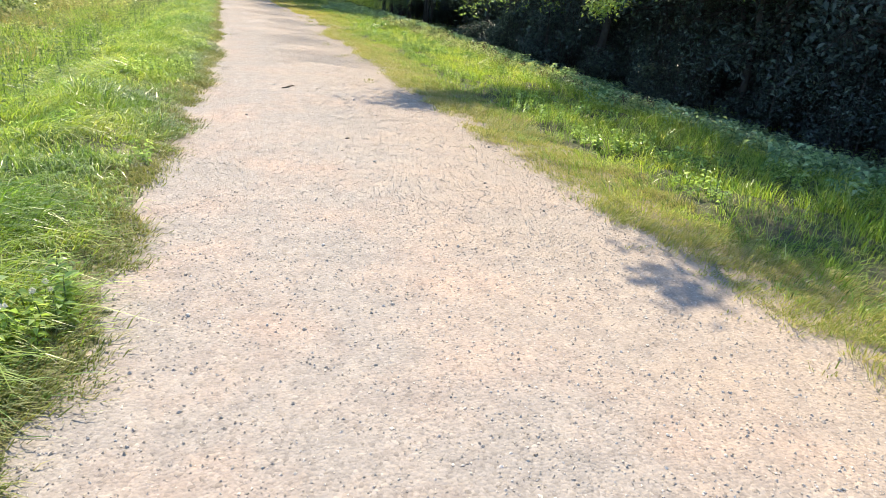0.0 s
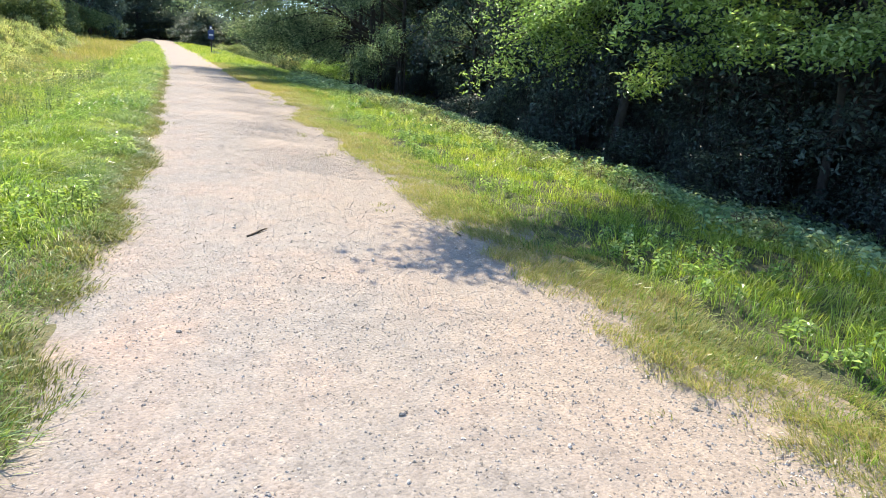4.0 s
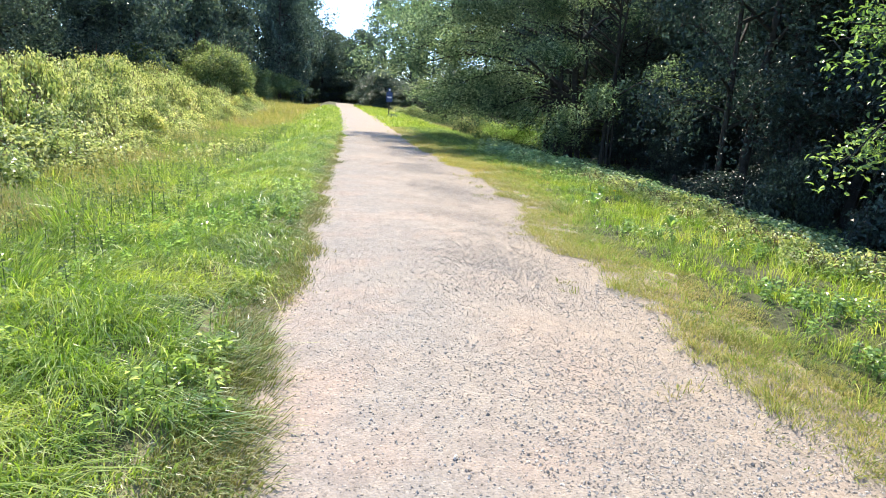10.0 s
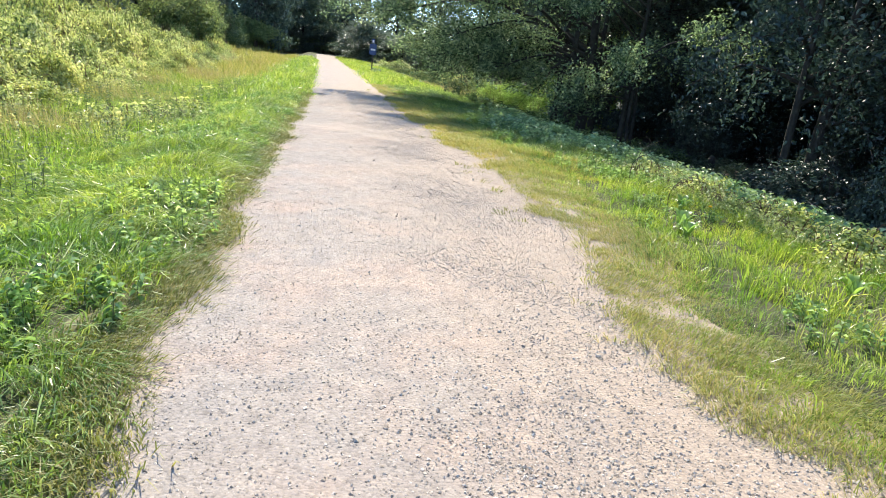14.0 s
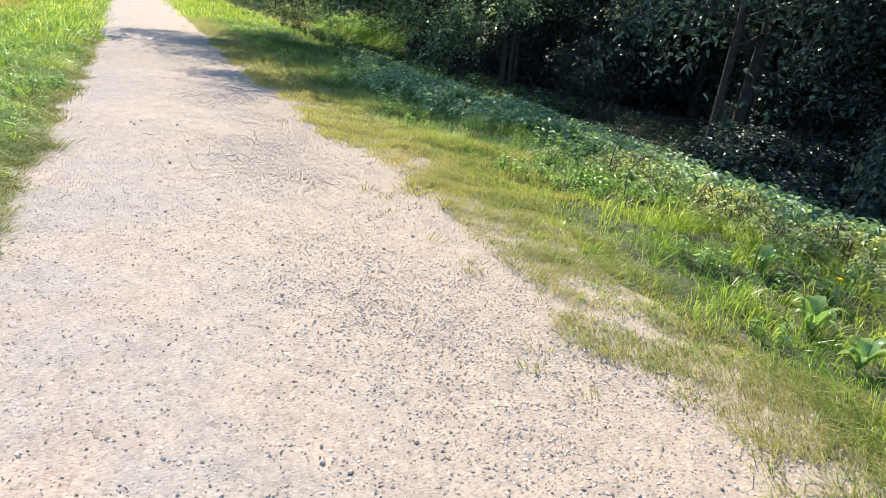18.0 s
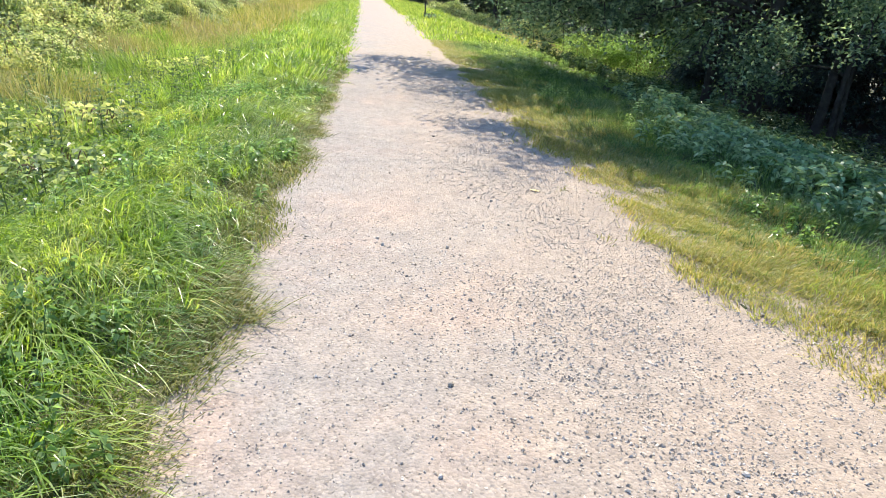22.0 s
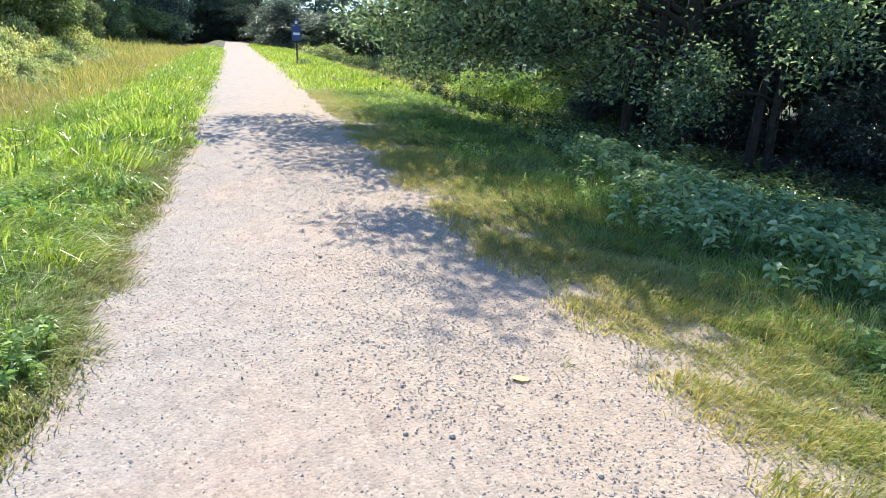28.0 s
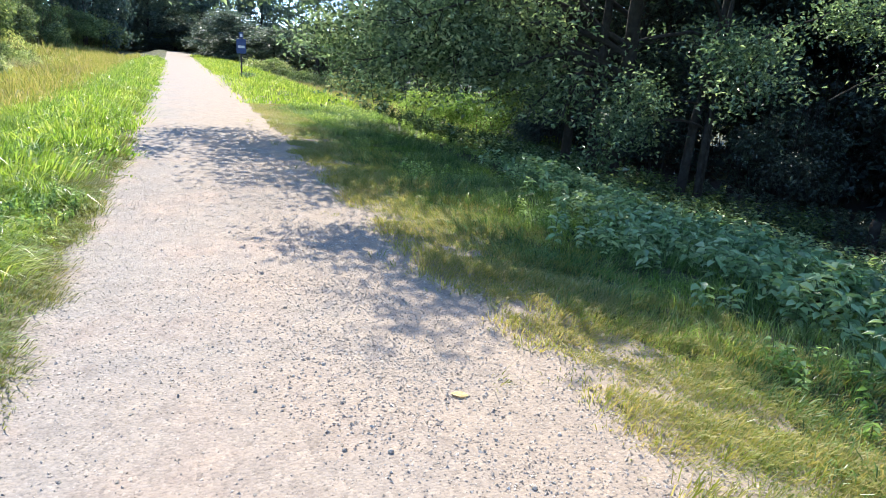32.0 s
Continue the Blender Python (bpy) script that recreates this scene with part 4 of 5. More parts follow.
x, y = scatter(rng, 6800, lambda y, u: right_edge(y) + 0.3 + np.interp(y, [22, 26], [4.8, 2.3]) * u, 0.8, 42)
near_path = x - right_edge(y) < 1.5 + 0.5 * wob(x, y, 0.8, 43) + 3.0 * (y > 21.5 + wob(x, y, 0.6, 45))
# Past y 23 the deep green also stands in for shade on the verge.
cool = near_path & (wob(x, y, 1.1, 65) + 0.6 * wob(x, y, 2.9, 67) + 0.9 * (y > 23) > 0.55)
warm = near_path & ~cool
grass("verge_grass", tussocks(5, x[warm], y[warm], 34, 0.065, 0.145, 0.0048, 0.9, (0, 0), from_right, (0.1, 0.95), 0.35), M_GRASS, "green grass on the verge sloping to the wood")
grass("verge_grass", tussocks(19, x[cool], y[cool], 34, 0.065, 0.16, 0.005, 0.8, (0, 0), from_right, (0.15, 0.95), 0.35), M_GRASS_LUSH, "deep green grass tufts beside the wood, also standing in for shade")
grass("verge_grass", tussocks(15, x[~near_path], y[~near_path], 28, 0.07, 0.18, 0.0062, 0.85, (0, 0), None, (0.1, 0.95), 0.3), M_GRASS, "bright yellow-green grass on the bank before the wood")
x, y = scatter(rng, 14000, lambda y, u: right_edge(y) + 0.02 + 0.95 * u ** 0.9, 0.8, 42)
keep = 1.3 * wob(x, y, 1.6, 23) + 0.9 * wob(x, y, 4.5, 24) + 2.0 * (x - right_edge(y)) + 0.3 - np.interp(y, [4, 7, 11, 13, 17, 19, 21], [0.0, 0.0, 0.0, -0.1, 0.1, 0.5, 0.45]) > rng.uniform(-0.5, 0.5, len(x))
x, y = x[keep], y[keep]
grass("thin_grass", tussocks(6, x, y, 20, 0.034, 0.068, 0.0045, 1.1), M_GRASS_DRY, "short thin yellowing grass at the gravel edge")
x, y = scatter(rng, 6500, lambda y, u: right_edge(y) - 0.1 + 1.7 * u, 22, 34)
keep = wob(x, y, 2.4, 49) + 1.6 * (x - right_edge(y)) > -0.05
grass("thin_grass", tussocks(17, x[keep], y[keep], 12, 0.05, 0.075, 0.006, 0.9), M_GRASS_DRY, "sparse yellow grass in the gravel beside the nettles")
x, y = scatter(rng, 130, lambda y, u: right_edge(y) - 0.45 + 0.6 * u, 0.8, 40)
keep = wob(x, y, 0.7, 47) > 0.05
grass("thin_grass", tussocks(16, x[keep], y[keep], 14, 0.04, 0.06, 0.006, 1.0), M_GRASS_DRY, "scattered yellow tufts growing through the gravel")
x, y = scatter(rng, 6500, lambda y, u: right_edge(y) + 0.1 + (9 + 5 * (y > 43)) * u ** 1.15, 42, 95)
grass("clearing_grass", tussocks(7, x, y, 14, 0.16, 0.2, 0.022, 0.6), M_GRASS, "bright sunlit grass in the clearing")
x, y = scatter(rng, 2600, lambda y, u: left_edge(y) - 3.0 - 4.0 * u, 8, 60)
keep = wob(x, y, 0.35, 14) + 0.2 * (x < left_edge(y) - 4.2) > 0.3
grass("seeding_grass", tussocks(9, x[keep], y[keep], 14, 0.14, 0.5, 0.007, 0.35), M_STRAW, "thin brown seeding grass standing in the hollow")
x, y = scatter(rng, 800, lambda y, u: right_edge(y) + 4.2 + 6 * u, 46, 80)
grass("seeding_grass", tussocks(10, x, y, 14, 0.2, 0.3, 0.014, 0.4), M_STRAW, "pale seeding grass in the sunlit clearing")
x, y = scatter(rng, 6000, lambda y, u: left_edge(y) + 0.05 - 0.35 * u ** 0.8, 0.5, 35)
keep = wob(x, y, 1.8, 29) + 3 * (left_edge(y) - x) > -0.2
x, y = x[keep], y[keep]
grass("thin_grass", tussocks(8, x, y, 22, 0.05, 0.055, 0.0058, 1.2), M_TURF, "short yellow-green grass at the path edge")


def undergrowth(name, seed, x, y, height, leaf, material, label, fine=False):
    """Upright weeds: a thin stem each with pairs of leaves."""
    rng = np.random.default_rng(seed)
    n = len(x)
    h = height * rng.uniform(0.5, 1.25, n)
    base = np.stack([x, y, land(x, y)], -1)
    tip = base + np.stack([rng.normal(size=n) * 0.12 * h, rng.normal(size=n) * 0.12 * h, h], -1)
    lv, hd = [], []
    for k in range(7):
        u = 0.25 + 0.12 * k
        for s in (-1, 1):
            a = k * 1.57 + rng.uniform(0, 6.28, n) * 0.15 + base[:, 0] * 40
            d = np.stack([np.cos(a) * s, np.sin(a) * s, -0.2 + 0 * a], -1)
            lv.append(base + (tip - base) * u + d * leaf * 0.55)
            hd.append(d * 3)
    c, hd = np.concatenate(lv), np.concatenate(hd)
    v, f = leaves(rng, c, np.array([0, 0, 1.0]) + rng.normal(size=c.shape) * 0.35, leaf, leaf * 0.6, hd, fine=fine)
    root = tagged(new(name), label, "weeds", kind="stuff")
    piece("foliage", mesh_of("foliage", v, f, material), root, kind="stuff")
    bv, bf = blades(rng, base, h, np.full(n, 0.008), (tip - base)[:, :2], np.ones(n))
    piece("stem_cluster", mesh_of("stem_cluster", bv, bf, M_STEM), root, kind="stuff")
    return root


for k, (a, b) in enumerate([(1, 8), (8, 15), (15, 22), (22, 29), (29, 34)]):
    n = 1000 if k < 3 else 1700
    y = rng.uniform(a, b, n)
    x = np.interp(y, [0, 8, 13, 20, 24, 28, 31, 34], [6.3, 6.7, 7.4, 7.4, 6.8, 5.7, 6.5, 7.4]) + 0.35 * wob(y, y * 0, 1.3, 51) + np.where(rng.uniform(0, 1, n) < 0.3, rng.normal(0.2, 0.45, n), 4.5 * rng.uniform(0, 1, n))
    ok = wob(x, y, 1.2, 53) + 0.5 * wob(x, y, 3.1, 55) > (-0.1 if k < 3 else -0.55)
    x, y = x[ok], y[ok]
    undergrowth("nettle_patch", 300 + k, x, y, 0.3, 0.095, M_NETTLE, "nettles and low brambles between the verge and the wood", k >= 3)
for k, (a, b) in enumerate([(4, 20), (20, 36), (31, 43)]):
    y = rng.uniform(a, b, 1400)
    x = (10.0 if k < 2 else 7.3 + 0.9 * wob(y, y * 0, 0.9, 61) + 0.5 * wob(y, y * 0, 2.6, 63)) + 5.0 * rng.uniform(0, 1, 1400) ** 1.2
    undergrowth("ivy_patch", 330 + k, x, y, 0.3 if k < 2 else 0.45, 0.095, M_LEAF if k < 2 else M_SHADE_TONED_LEAF, "creeping leaves over the litter, darkened for the shade of the wood")
for k, (a, b) in enumerate([(6, 13), (13, 20), (20, 27)]):
    y = rng.uniform(a, b, 1500)
    x = np.interp(y, [6, 13, 20, 27], [7.4, 7.8, 7.8, 7.0]) + 0.5 * wob(y, y * 0, 1.1, 69) + 4.2 * rng.uniform(0, 1, 1500)
    undergrowth("shaded_weeds", 370 + k, x, y, 0.34, 0.1, M_NETTLE, "dark green weeds carpeting the shaded ground before the wood", True)
for k, (a, b) in enumerate([(4, 14), (14, 24), (24, 34)]):
    y = rng.uniform(a, b, 300)
    x = left_edge(y) - 1.6 - 3.6 * rng.uniform(0, 1, 300)
    undergrowth("meadow_weeds", 320 + k, x, y, 0.5, 0.055, M_BUSH, "leafy green weeds among the tall meadow grass")


for k, (a, b) in enumerate([(1, 11), (11, 21), (21, 31), (31, 42)]):
    y = rng.uniform(a, b, 1500)
    x = right_edge(y) + 0.5 + 3.2 * rng.uniform(0, 1, 1500)
    ok = (wob(x, y, 0.9, 17) > 0.1) & (x > right_edge(y) + 1.1)
    undergrowth("low_weeds", 340 + k, x[ok], y[ok], 0.17, 0.05, M_LEAF_LIGHT, "low clover and leafy weeds among the verge grass")
    ok = wob(x, y, 0.8, 19) > 0.1
    undergrowth("low_weeds", 350 + k, left_edge(y[ok]) - 0.1 - (x[ok] - right_edge(y[ok]) - 0.5) * 0.7, y[ok], 0.16, 0.045, M_LEAF_LIGHT, "low leafy weeds along the grass verge")


for k, (a, b, n) in enumerate([(1.4, 3.2, 30), (16.2, 19.6, 46), (24.5, 27.0, 16)]):
    y = rng.uniform(a, b, n)
    x = left_edge(y) - 0.12 - 0.55 * rng.uniform(0, 1, n)
    undergrowth("broadleaf_weeds", 360 + k, x, y, 0.18, 0.055, M_LEAF_LIGHT, "broad-leaved green weeds at the edge of the path", True)


# ------------------------------------------------------------ the sign
def box(w, d, h, bevel=0.004, at=(0, 0, 0)):
    bm = bmesh.new()
    bmesh.ops.create_cube(bm, size=1, matrix=Matrix.Translation(at) @ Matrix.Diagonal((w, d, h, 1)))
    bmesh.ops.bevel(bm, geom=bm.edges[:], offset=bevel, segments=2, affect='EDGES')
    return bm


sign = tagged(new("trail_sign"), "blue trail sign on a slim dark post", "sign")
sign.matrix_basis = placed(4.65, 56.3)
part("post", box(0.07, 0.07, 1.5, 0.008, (0, 0, 0.7)), M_POST, sign)
panel = part("panel", box(0.44, 0.03, 0.66, 0.01, (0, -0.05, 1.42)), M_BLUE, sign, "blue painted panel")
part("lettering", box(0.3, 0.006, 0.11, 0.002, (0, -0.069, 1.4)), M_WHITE, panel, "white lettering bar")
part("roundel", box(0.2, 0.03, 0.28, 0.02, (0, -0.05, 1.91)), M_BLUE, sign, "small blue marker on top")
part("symbol", box(0.12, 0.006, 0.14, 0.002, (0, -0.069, 1.9)), M_WHITE, sign, "white symbol")
weed = bramble(270, 0.7, 0.5, 900, 0.12, M_BRAMBLE, "weed_clump", "pale broad-leaved weeds standing in the meadow hollow", "weeds")
weed.matrix_basis = placed(-2.3, 26.8)
for k, (x, y, q) in enumerate([(-1.7, 28.2, 0.8), (-1.0, 26.4, 0.6), (-3.0, 24.6, 0.6), (-3.6, 17.5, 0.7), (-2.6, 13.0, 0.6), (-1.6, 33.5, 0.8)]):
    copy_thing(weed, placed(x, y, k * 80, q))
crest = bramble(271, 0.7, 0.5, 1700, 0.08, M_BRAMBLE, "weed_clump", "pale leafy weeds on the sunlit crest before the wood", "weeds")
crest.matrix_basis = placed(6.5, 15.4, 0, 0.8)
for k, (x, y, q) in enumerate([(6.2, 19.4, 0.55), (6.4, 20.8, 0.6), (6.3, 22.2, 0.6), (5.7, 23.4, 0.5), (5.2, 24.5, 0.45), (6.7, 18.2, 0.7), (6.6, 16.6, 0.6), (6.3, 14.5, 0.6), (6.8, 12.0, 0.7), (6.3, 20.0, 0.6), (7.0, 13.2, 0.9), (7.3, 15.0, 0.8), (7.1, 16.2, 0.9), (7.0, 17.6, 0.9), (6.7, 19.0, 0.8), (6.9, 20.6, 0.9), (6.6, 21.6, 0.8), (6.4, 23.0, 0.8), (6.3, 10.6, 0.8), (6.6, 8.8, 0.8), (6.0, 18.4, 0.7), (6.1, 17.2, 0.7), (6.0, 15.9, 0.6), (6.2, 14.0, 0.7), (6.4, 16.8, 0.8), (6.3, 21.4, 0.7), (6.0, 12.8, 0.6)]):
    copy_thing(crest, placed(x, y, k * 80, q, q))
foot = bramble(260, 0.42, 0.35, 500, 0.09, M_NETTLE, "weed_clump", "dark weeds round the foot of the sign post", "weeds")
foot.matrix_basis = placed(4.85, 56.1)


# ------------------------------------------------------------ sticks, fallen leaf, clover
def stick(name, a, b, r, label):
    rng = np.random.default_rng(9)
    t = np.linspace(0, 1, 8)[:, None]
    p = np.asarray(a) + (np.asarray(b) - np.asarray(a)) * t
    p[1:-1] += rng.normal(size=(6, 3)) * r * 0.35
    v, q = tube(p, r * np.array([0.8, 1.05, 1, 0.95, 1.0, 0.85, 0.8, 0.45]), 8)
    caps = [np.arange(8)[None, ::-1], np.arange(len(v) - 8, len(v))[None, :]]
    return tagged(piece(name, mesh_of(name, v, [q] + caps, M_STICK, True)), label, "stick")


stick("stick", (1.06, 8.82, 0.02), (1.24, 9.0, 0.022), 0.009, "short broken brown stick lying on the gravel")


def fallen_leaf(x, y):
    bm = bmesh.new()
    out = [(0.0, -0.045), (0.02, -0.025), (0.03, 0.0), (0.022, 0.025), (0.0, 0.05), (-0.022, 0.025), (-0.03, 0.0), (-0.02, -0.025)]
    rim = [bm.verts.new((a, b, 0.005 + 0.1 * abs(a))) for a, b in out]
    mid = [bm.verts.new((0, b, 0.003)) for b in (-0.02, 0.005, 0.03)]
    bm.faces.new((rim[0], rim[1], mid[0])), bm.faces.new((rim[1], rim[2], mid[1], mid[0])), bm.faces.new((rim[2], rim[3], mid[2], mid[1])), bm.faces.new((rim[3], rim[4], mid[2]))
    bm.faces.new((rim[4], rim[5], mid[2])), bm.faces.new((rim[5], rim[6], mid[1], mid[2])), bm.faces.new((rim[6], rim[7], mid[0], mid[1])), bm.faces.new((rim[7], rim[0], mid[0]))
    bmesh.ops.solidify(bm, geom=bm.faces[:], thickness=0.001)
    me = bpy.data.meshes.new("fallen_leaf")
    bm.to_mesh(me)
    bm.free()
    me.materials.append(M_YELLOW)
    ob = piece("fallen_leaf", me)
    ob.matrix_basis = pose(x, y, float(path_height(np.float64(x), np.float64(y))) + 0.003, 4, 3, 70)
    return tagged(ob, "pale yellow fallen leaf lying on the gravel", "leaf")


fallen_leaf(2.84, 26.26)

def dead_stem(points, r, label, category="branch", name="dead_branch"):
    """A bare bent stem with two side twigs."""
    p = np.asarray(points, float)
    t = np.linspace(0, len(p) - 1, 12)
    q = np.stack([np.interp(t, np.arange(len(p)), p[:, i]) for i in range(3)], -1)
    q[1:-1] = (q[:-2] + 2 * q[1:-1] + q[2:]) / 4
    root = tagged(new(name), label, category)
    v, f = tube(q, np.linspace(r, r * 0.3, 12), 6)
    piece("stem", mesh_of("stem", v, f, M_STICK, True), root)
    for i, d in ((5, (0.18, -0.1, 0.14)), (8, (-0.14, 0.06, 0.12))):
        e = q[i] + np.array(d) * (1 + r * 40)
        v, f = tube(np.stack([q[i], (q[i] + e) / 2 + [0, 0, 0.02], e]), [r * 0.5, r * 0.4, r * 0.2], 5)
        piece("side_twig", mesh_of("side_twig", v, f, M_STICK, True), root)
    return root


STEM = "dry brown bent weed stem standing in the verge"
dead_stem([(5.6, 22.0, -0.2), (5.6, 22.05, 0.25), (5.75, 22.0, 0.42), (5.95, 21.95, 0.3)], 0.006, STEM, "weed", "dry_stem")
dead_stem([(6.1, 22.9, -0.25), (6.15, 22.9, 0.3), (6.3, 22.85, 0.48), (6.5, 22.8, 0.33)], 0.006, STEM, "weed", "dry_stem")
dead_stem([(5.2, 20.2, -0.15), (5.15, 20.2, 0.2), (5.25, 20.2, 0.36), (5.42, 20.15, 0.28)], 0.005, STEM, "weed", "dry_stem")
BOUGH = "bare dead branch bowed across the dark wood"
dead_stem([(12.6, 31.5, 1.6), (13.2, 31.2, 1.75), (13.9, 31.0, 1.6), (14.4, 30.8, 1.2)], 0.018, BOUGH)
dead_stem([(12.3, 32.0, 1.3), (12.9, 31.4, 1.95), (13.8, 31.0, 2.05), (14.8, 30.6, 1.9)], 0.016, BOUGH)


def stump(x, y):
    rng = np.random.default_rng(12)
    z = np.array([-0.12, 0.05, 0.2, 0.36, 0.42])
    a = np.linspace(0, 2 * np.pi, 13)[:-1]
    rad = np.array([0.16, 0.115, 0.1, 0.095, 0.085])[:, None] * (1 + 0.12 * np.sin(3 * a) + 0.05 * rng.normal(size=(5, 12)))
    v = np.stack([rad * np.cos(a), rad * np.sin(a), np.repeat(z[:, None], 12, 1) + (z[:, None] > 0.4) * 0.04 * rng.normal(size=(5, 12))], -1).reshape(-1, 3)
    i, j = np.meshgrid(np.arange(4), np.arange(12), indexing="ij")
    q = np.stack([i * 12 + j, i * 12 + (j + 1) % 12, (i + 1) * 12 + (j + 1) % 12, (i + 1) * 12 + j], -1).reshape(-1, 4)
    ob = piece("tree_stump", mesh_of("tree_stump", v, [q, np.arange(48, 60)[None]], M_BARK, True))
    ob.matrix_basis = placed(x, y)
    return tagged(ob, "short dark broken tree stump in the leaf litter", "stump")


stump(12.9, 31.0)


def clover(seed, n):
    """White clover heads on short stalks at the grass edge."""
    rng = np.random.default_rng(seed)
    proto = None
    for _ in range(n):
        y = rng.uniform(1.6, 2.9)
        x = float(left_edge(y)) - 0.12 - rng.uniform(0, 0.5)
        z = float(land(np.float64(x), np.float64(y)))
        m = Matrix.LocRotScale((x, y, z), Euler((rng.normal() * 0.15, rng.normal() * 0.15, rng.uniform(0, 6))), [rng.uniform(0.8, 1.2)] * 3)
        if proto is None:
            proto = tagged(new("clover_flower"), "small white clover flower in the verge grass", "flower", "clover in the verge")
            v, q = tube([(0, 0, -0.01), (0.004, 0, 0.07), (0, 0.003, 0.13)], [0.0018, 0.0015, 0.0013], 5)
            piece("stalk", mesh_of("stalk", v, q, M_STEM, True), proto)
            d = unit(rng.normal(size=(70, 3)) + [0, 0, 0.3])
            v, f = leaves(rng, d * 0.009 + [0, 0, 0.137], d * 0.3 + rng.normal(size=(70, 3)), 0.01, 0.004, d * 3)
            piece("bloom", mesh_of("bloom", v, f, M_CLOVER), proto)
            proto.matrix_basis = m
        else:
            copy_thing(proto, m)


clover(501, 12)


def dock(x, y, seed, size=1.0, count=13):
    """A rosette of broad upright leaves, each arching from the root."""
    rng = np.random.default_rng(seed)
    root = tagged(new("dock_plant"), "broad-leaved bright green dock in the verge grass", "weeds", "docks in the verge")
    root.matrix_basis = pose(x, y, float(land(np.float64(x), np.float64(y))))
    for k in range(count):
        a, reach, rise = k * 2.4 + rng.normal() * 0.3, rng.uniform(0.1, 0.2) * size, rng.uniform(0.12, 0.22) * size
        d, side = np.array([math.cos(a), math.sin(a)]), np.array([-math.sin(a), math.cos(a)])
        v, half = [], rng.uniform(0.022, 0.036) * size
        for i in range(7):
            u = i / 6
            w = half * (0.12 if i == 0 else math.sin(math.pi * min(0.98, 0.2 + 0.79 * u)) ** 0.8)
            c = d * reach * u ** 1.2
            z = rise * math.sin(u * 2.1) / 0.9
            for o, lift in ((-1, 0.3), (0, 0.0), (1, 0.3)):
                q = c + side * o * w
                v.append((q[0], q[1], z + abs(o) * lift * w + 0.004 * math.sin(9 * u + o + k)))
        f = [(3 * i + j, 3 * i + j + 1, 3 * i + j + 4, 3 * i + j + 3) for i in range(6) for j in (0, 1)]
        piece("leaf", mesh_of("leaf", np.array(v), np.array(f), M_LEAF_LIGHT, True), root)
    return root


for k, (x, y, q) in enumerate([(5.02, 19.62, 1.05), (4.83, 19.2, 0.85), (5.4, 20.3, 0.8), (5.3, 17.6, 0.9)]):
    dock(x, y, 510 + k, q)


def dandelion(x, y):
    rng = np.random.default_rng(530)
    root = tagged(new("dandelion_flower"), "single yellow dandelion flower standing in the verge grass", "flower")
    root.matrix_basis = pose(x, y, float(land(np.float64(x), np.float64(y))))
    v, q = tube([(0, 0, -0.01), (0.01, 0, 0.12), (0, 0.01, 0.25)], [0.003, 0.0026, 0.0024], 6)
    piece("stalk", mesh_of("stalk", v, q, M_STEM, True), root)
    a = rng.uniform(0, 6.28, 90)
    d = np.stack([np.cos(a), np.sin(a), rng.uniform(0.1, 1.2, 90)], -1)
    v, f = leaves(rng, unit(d) * 0.013 + [0, 0.01, 0.252], np.stack([-d[:, 0], -d[:, 1], 1.2 + 0 * a], -1), 0.024, 0.006, d * 4)
    piece("bloom", mesh_of("bloom", v, f, M_DANDELION), root)


dandelion(5.42, 19.76)

# ------------------------------------------------------------ gravel
def chip_points(rng, n, size):
    """Rough little stones: jittered octahedra, flattened."""
    o = np.array([[1, 0, 0], [0, 1, 0], [-1, 0, 0], [0, -1, 0], [0, 0, 1], [0, 0, -1.0]])
    v = o[None] * rng.uniform(0.6, 1.25, (n, 6, 1)) + rng.normal(size=(n, 6, 3)) * 0.16
    v *= np.stack([size, size * rng.uniform(0.6, 1, n), size * rng.uniform(0.4, 0.8, n)], -1)[:, None]
    a = rng.uniform(0, 6.28, n)
    c, s = np.cos(a)[:, None], np.sin(a)[:, None]
    return np.stack([v[..., 0] * c - v[..., 1] * s, v[..., 0] * s + v[..., 1] * c, v[..., 2]], -1)


CAP = np.array([[0, 1, 4], [1, 2, 4], [2, 3, 4], [3, 0, 4]])
TRI = np.array([[0, 1, 4], [1, 2, 4], [2, 3, 4], [3, 0, 4], [1, 0, 5], [2, 1, 5], [3, 2, 5], [0, 3, 5]])


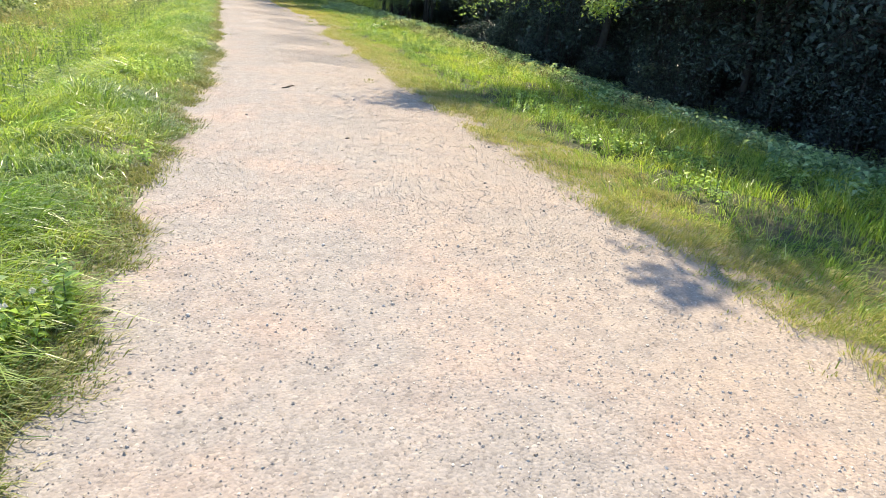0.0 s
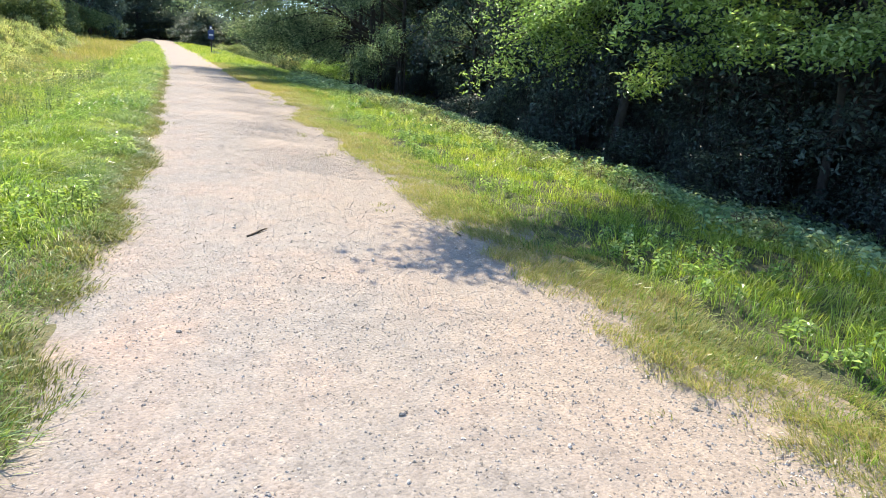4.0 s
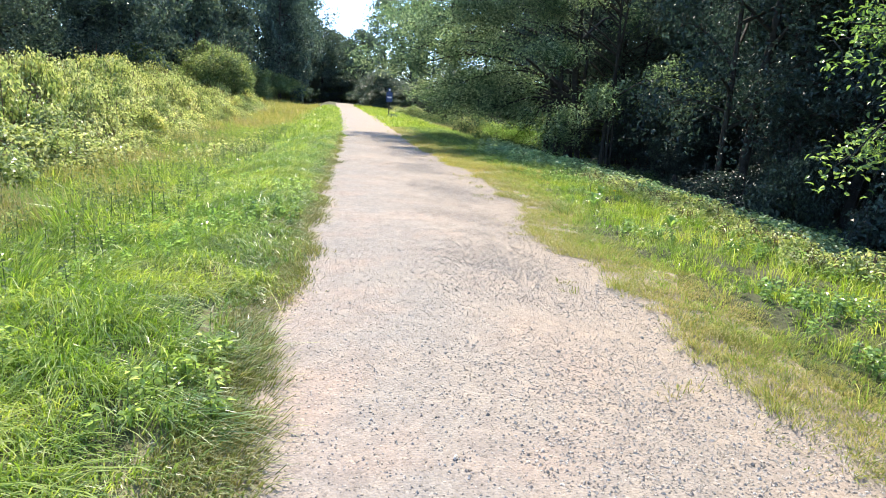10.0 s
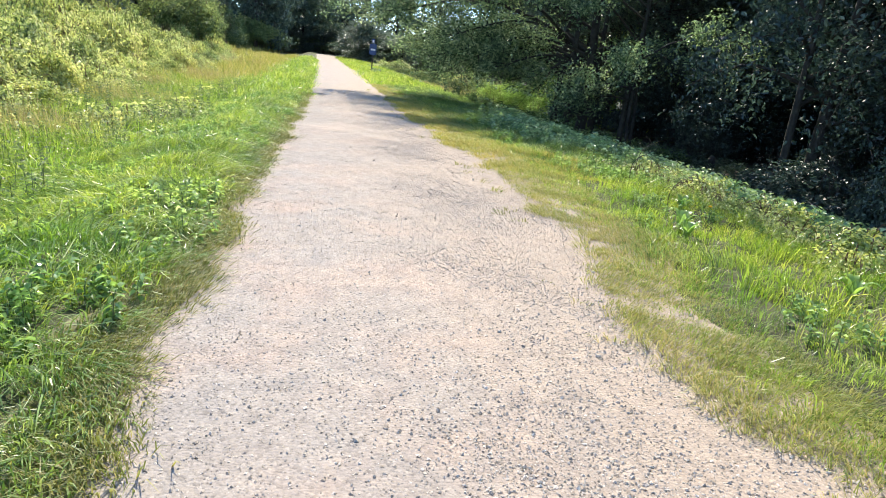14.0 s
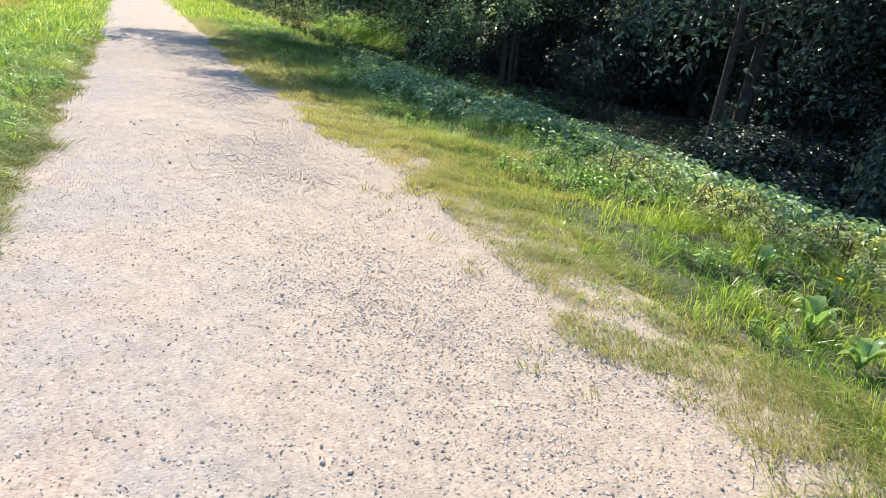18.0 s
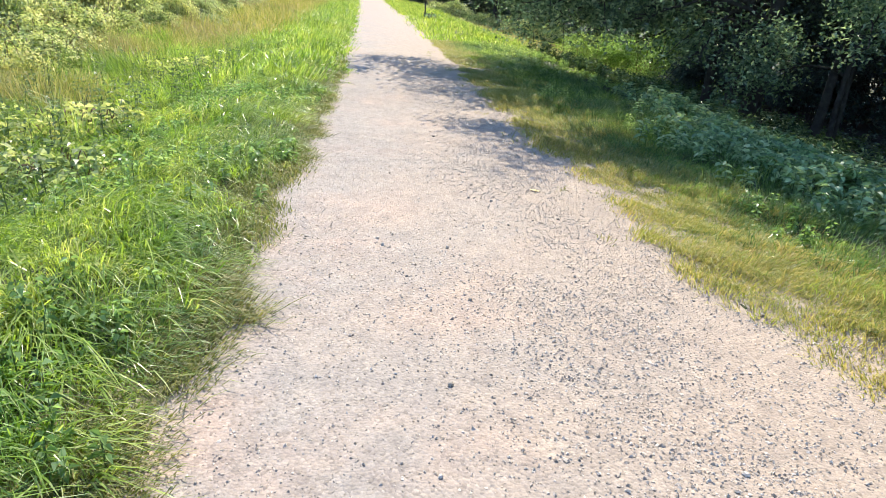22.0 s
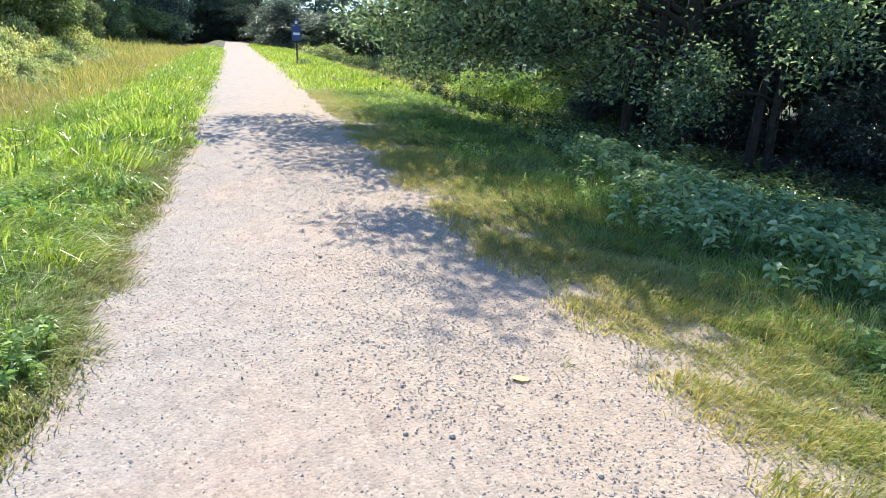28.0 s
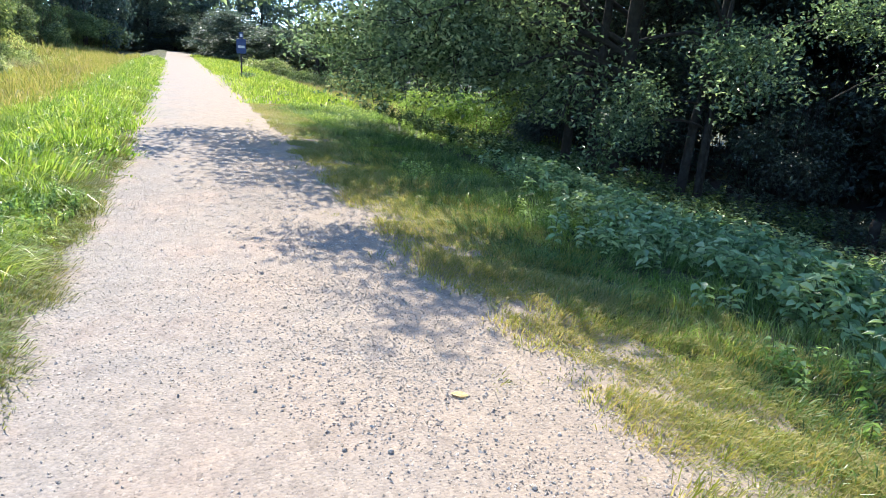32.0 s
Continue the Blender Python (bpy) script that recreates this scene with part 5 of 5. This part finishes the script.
def gravel(seed, n, y0, y1, bias, lo, hi, label, wide=0.17, clump=0.0):
    rng = np.random.default_rng(seed)
    y = rng.uniform(y0, y1, n)
    u = rng.uniform(-0.02, 1.0, n) if bias is None else np.clip(rng.normal(bias, wide, n), -0.03, 1.25)
    x = left_edge(y) + u * (right_edge(y) - left_edge(y))
    loose = wob(x, y, 0.7, 6) + wob(x, y, 2.2, 8) * 0.6
    ok = loose - clump > rng.uniform(-2.2, 1.0, n) * (1 - clump)
    x, y = x[ok], y[ok]
    size = lo * (hi / lo) ** (rng.uniform(0, 1, len(x)) ** 1.9)
    v = chip_points(rng, len(x), size) + np.stack([x, y, surface(x, y) + size * 0.2], -1)[:, None]
    v = v[:, :5]
    f = (np.arange(len(x))[:, None, None] * 5 + CAP[None]).reshape(-1, 3)
    ob = piece("gravel", mesh_of("gravel", v.reshape(-1, 3), f, M_STONE), path, kind="stuff")
    return tagged(ob, label)


gravel(401, 150000, 0.5, 34, None, 0.003, 0.0085, "loose grey chips")
gravel(402, 70000, 0.5, 34, 0.8, 0.0035, 0.0105, "loose grey chips gathered on the wood side")
gravel(405, 110000, 11, 33, 0.68, 0.0042, 0.0125, "patches of loose grey stone chips", 0.17, 0.42)
gravel(406, 70000, 3, 33, 1.08, 0.0045, 0.0125, "loose chips among the thin grass", 0.08)
gravel(407, 8000, 0.5, 15, 0.55, 0.005, 0.011, "scattered pebbles", 0.3)
gravel(403, 14000, 0.5, 34, -0.01, 0.004, 0.011, "loose chips along the grass")
srng = np.random.default_rng(404)
stones = [mesh_of("stone", chip_points(srng, 1, np.array([1.0]))[0], TRI, M_STONE) for _ in range(8)]
for me in stones:
    bm = bmesh.new()
    bm.from_mesh(me)
    bmesh.ops.subdivide_edges(bm, edges=bm.edges[:], cuts=1, smooth=0.6, use_grid_fill=True)
    bm.to_mesh(me)
    bm.free()
for k in range(290):
    y = srng.uniform(1.0, 30)
    u = np.clip(srng.normal(0.72, 0.3), 0.02, 1.12)
    x = float(left_edge(y) + u * (right_edge(y) - left_edge(y)))
    s = 0.008 + 0.01 * srng.uniform() ** 2.5
    piece("stone", stones[k % 8], path, m=Matrix.LocRotScale((x, y, float(surface(np.float64(x), np.float64(y))) + s * 0.3), Euler((0, 0, srng.uniform(0, 6.28))), (s, s * srng.uniform(0.7, 1), s)))
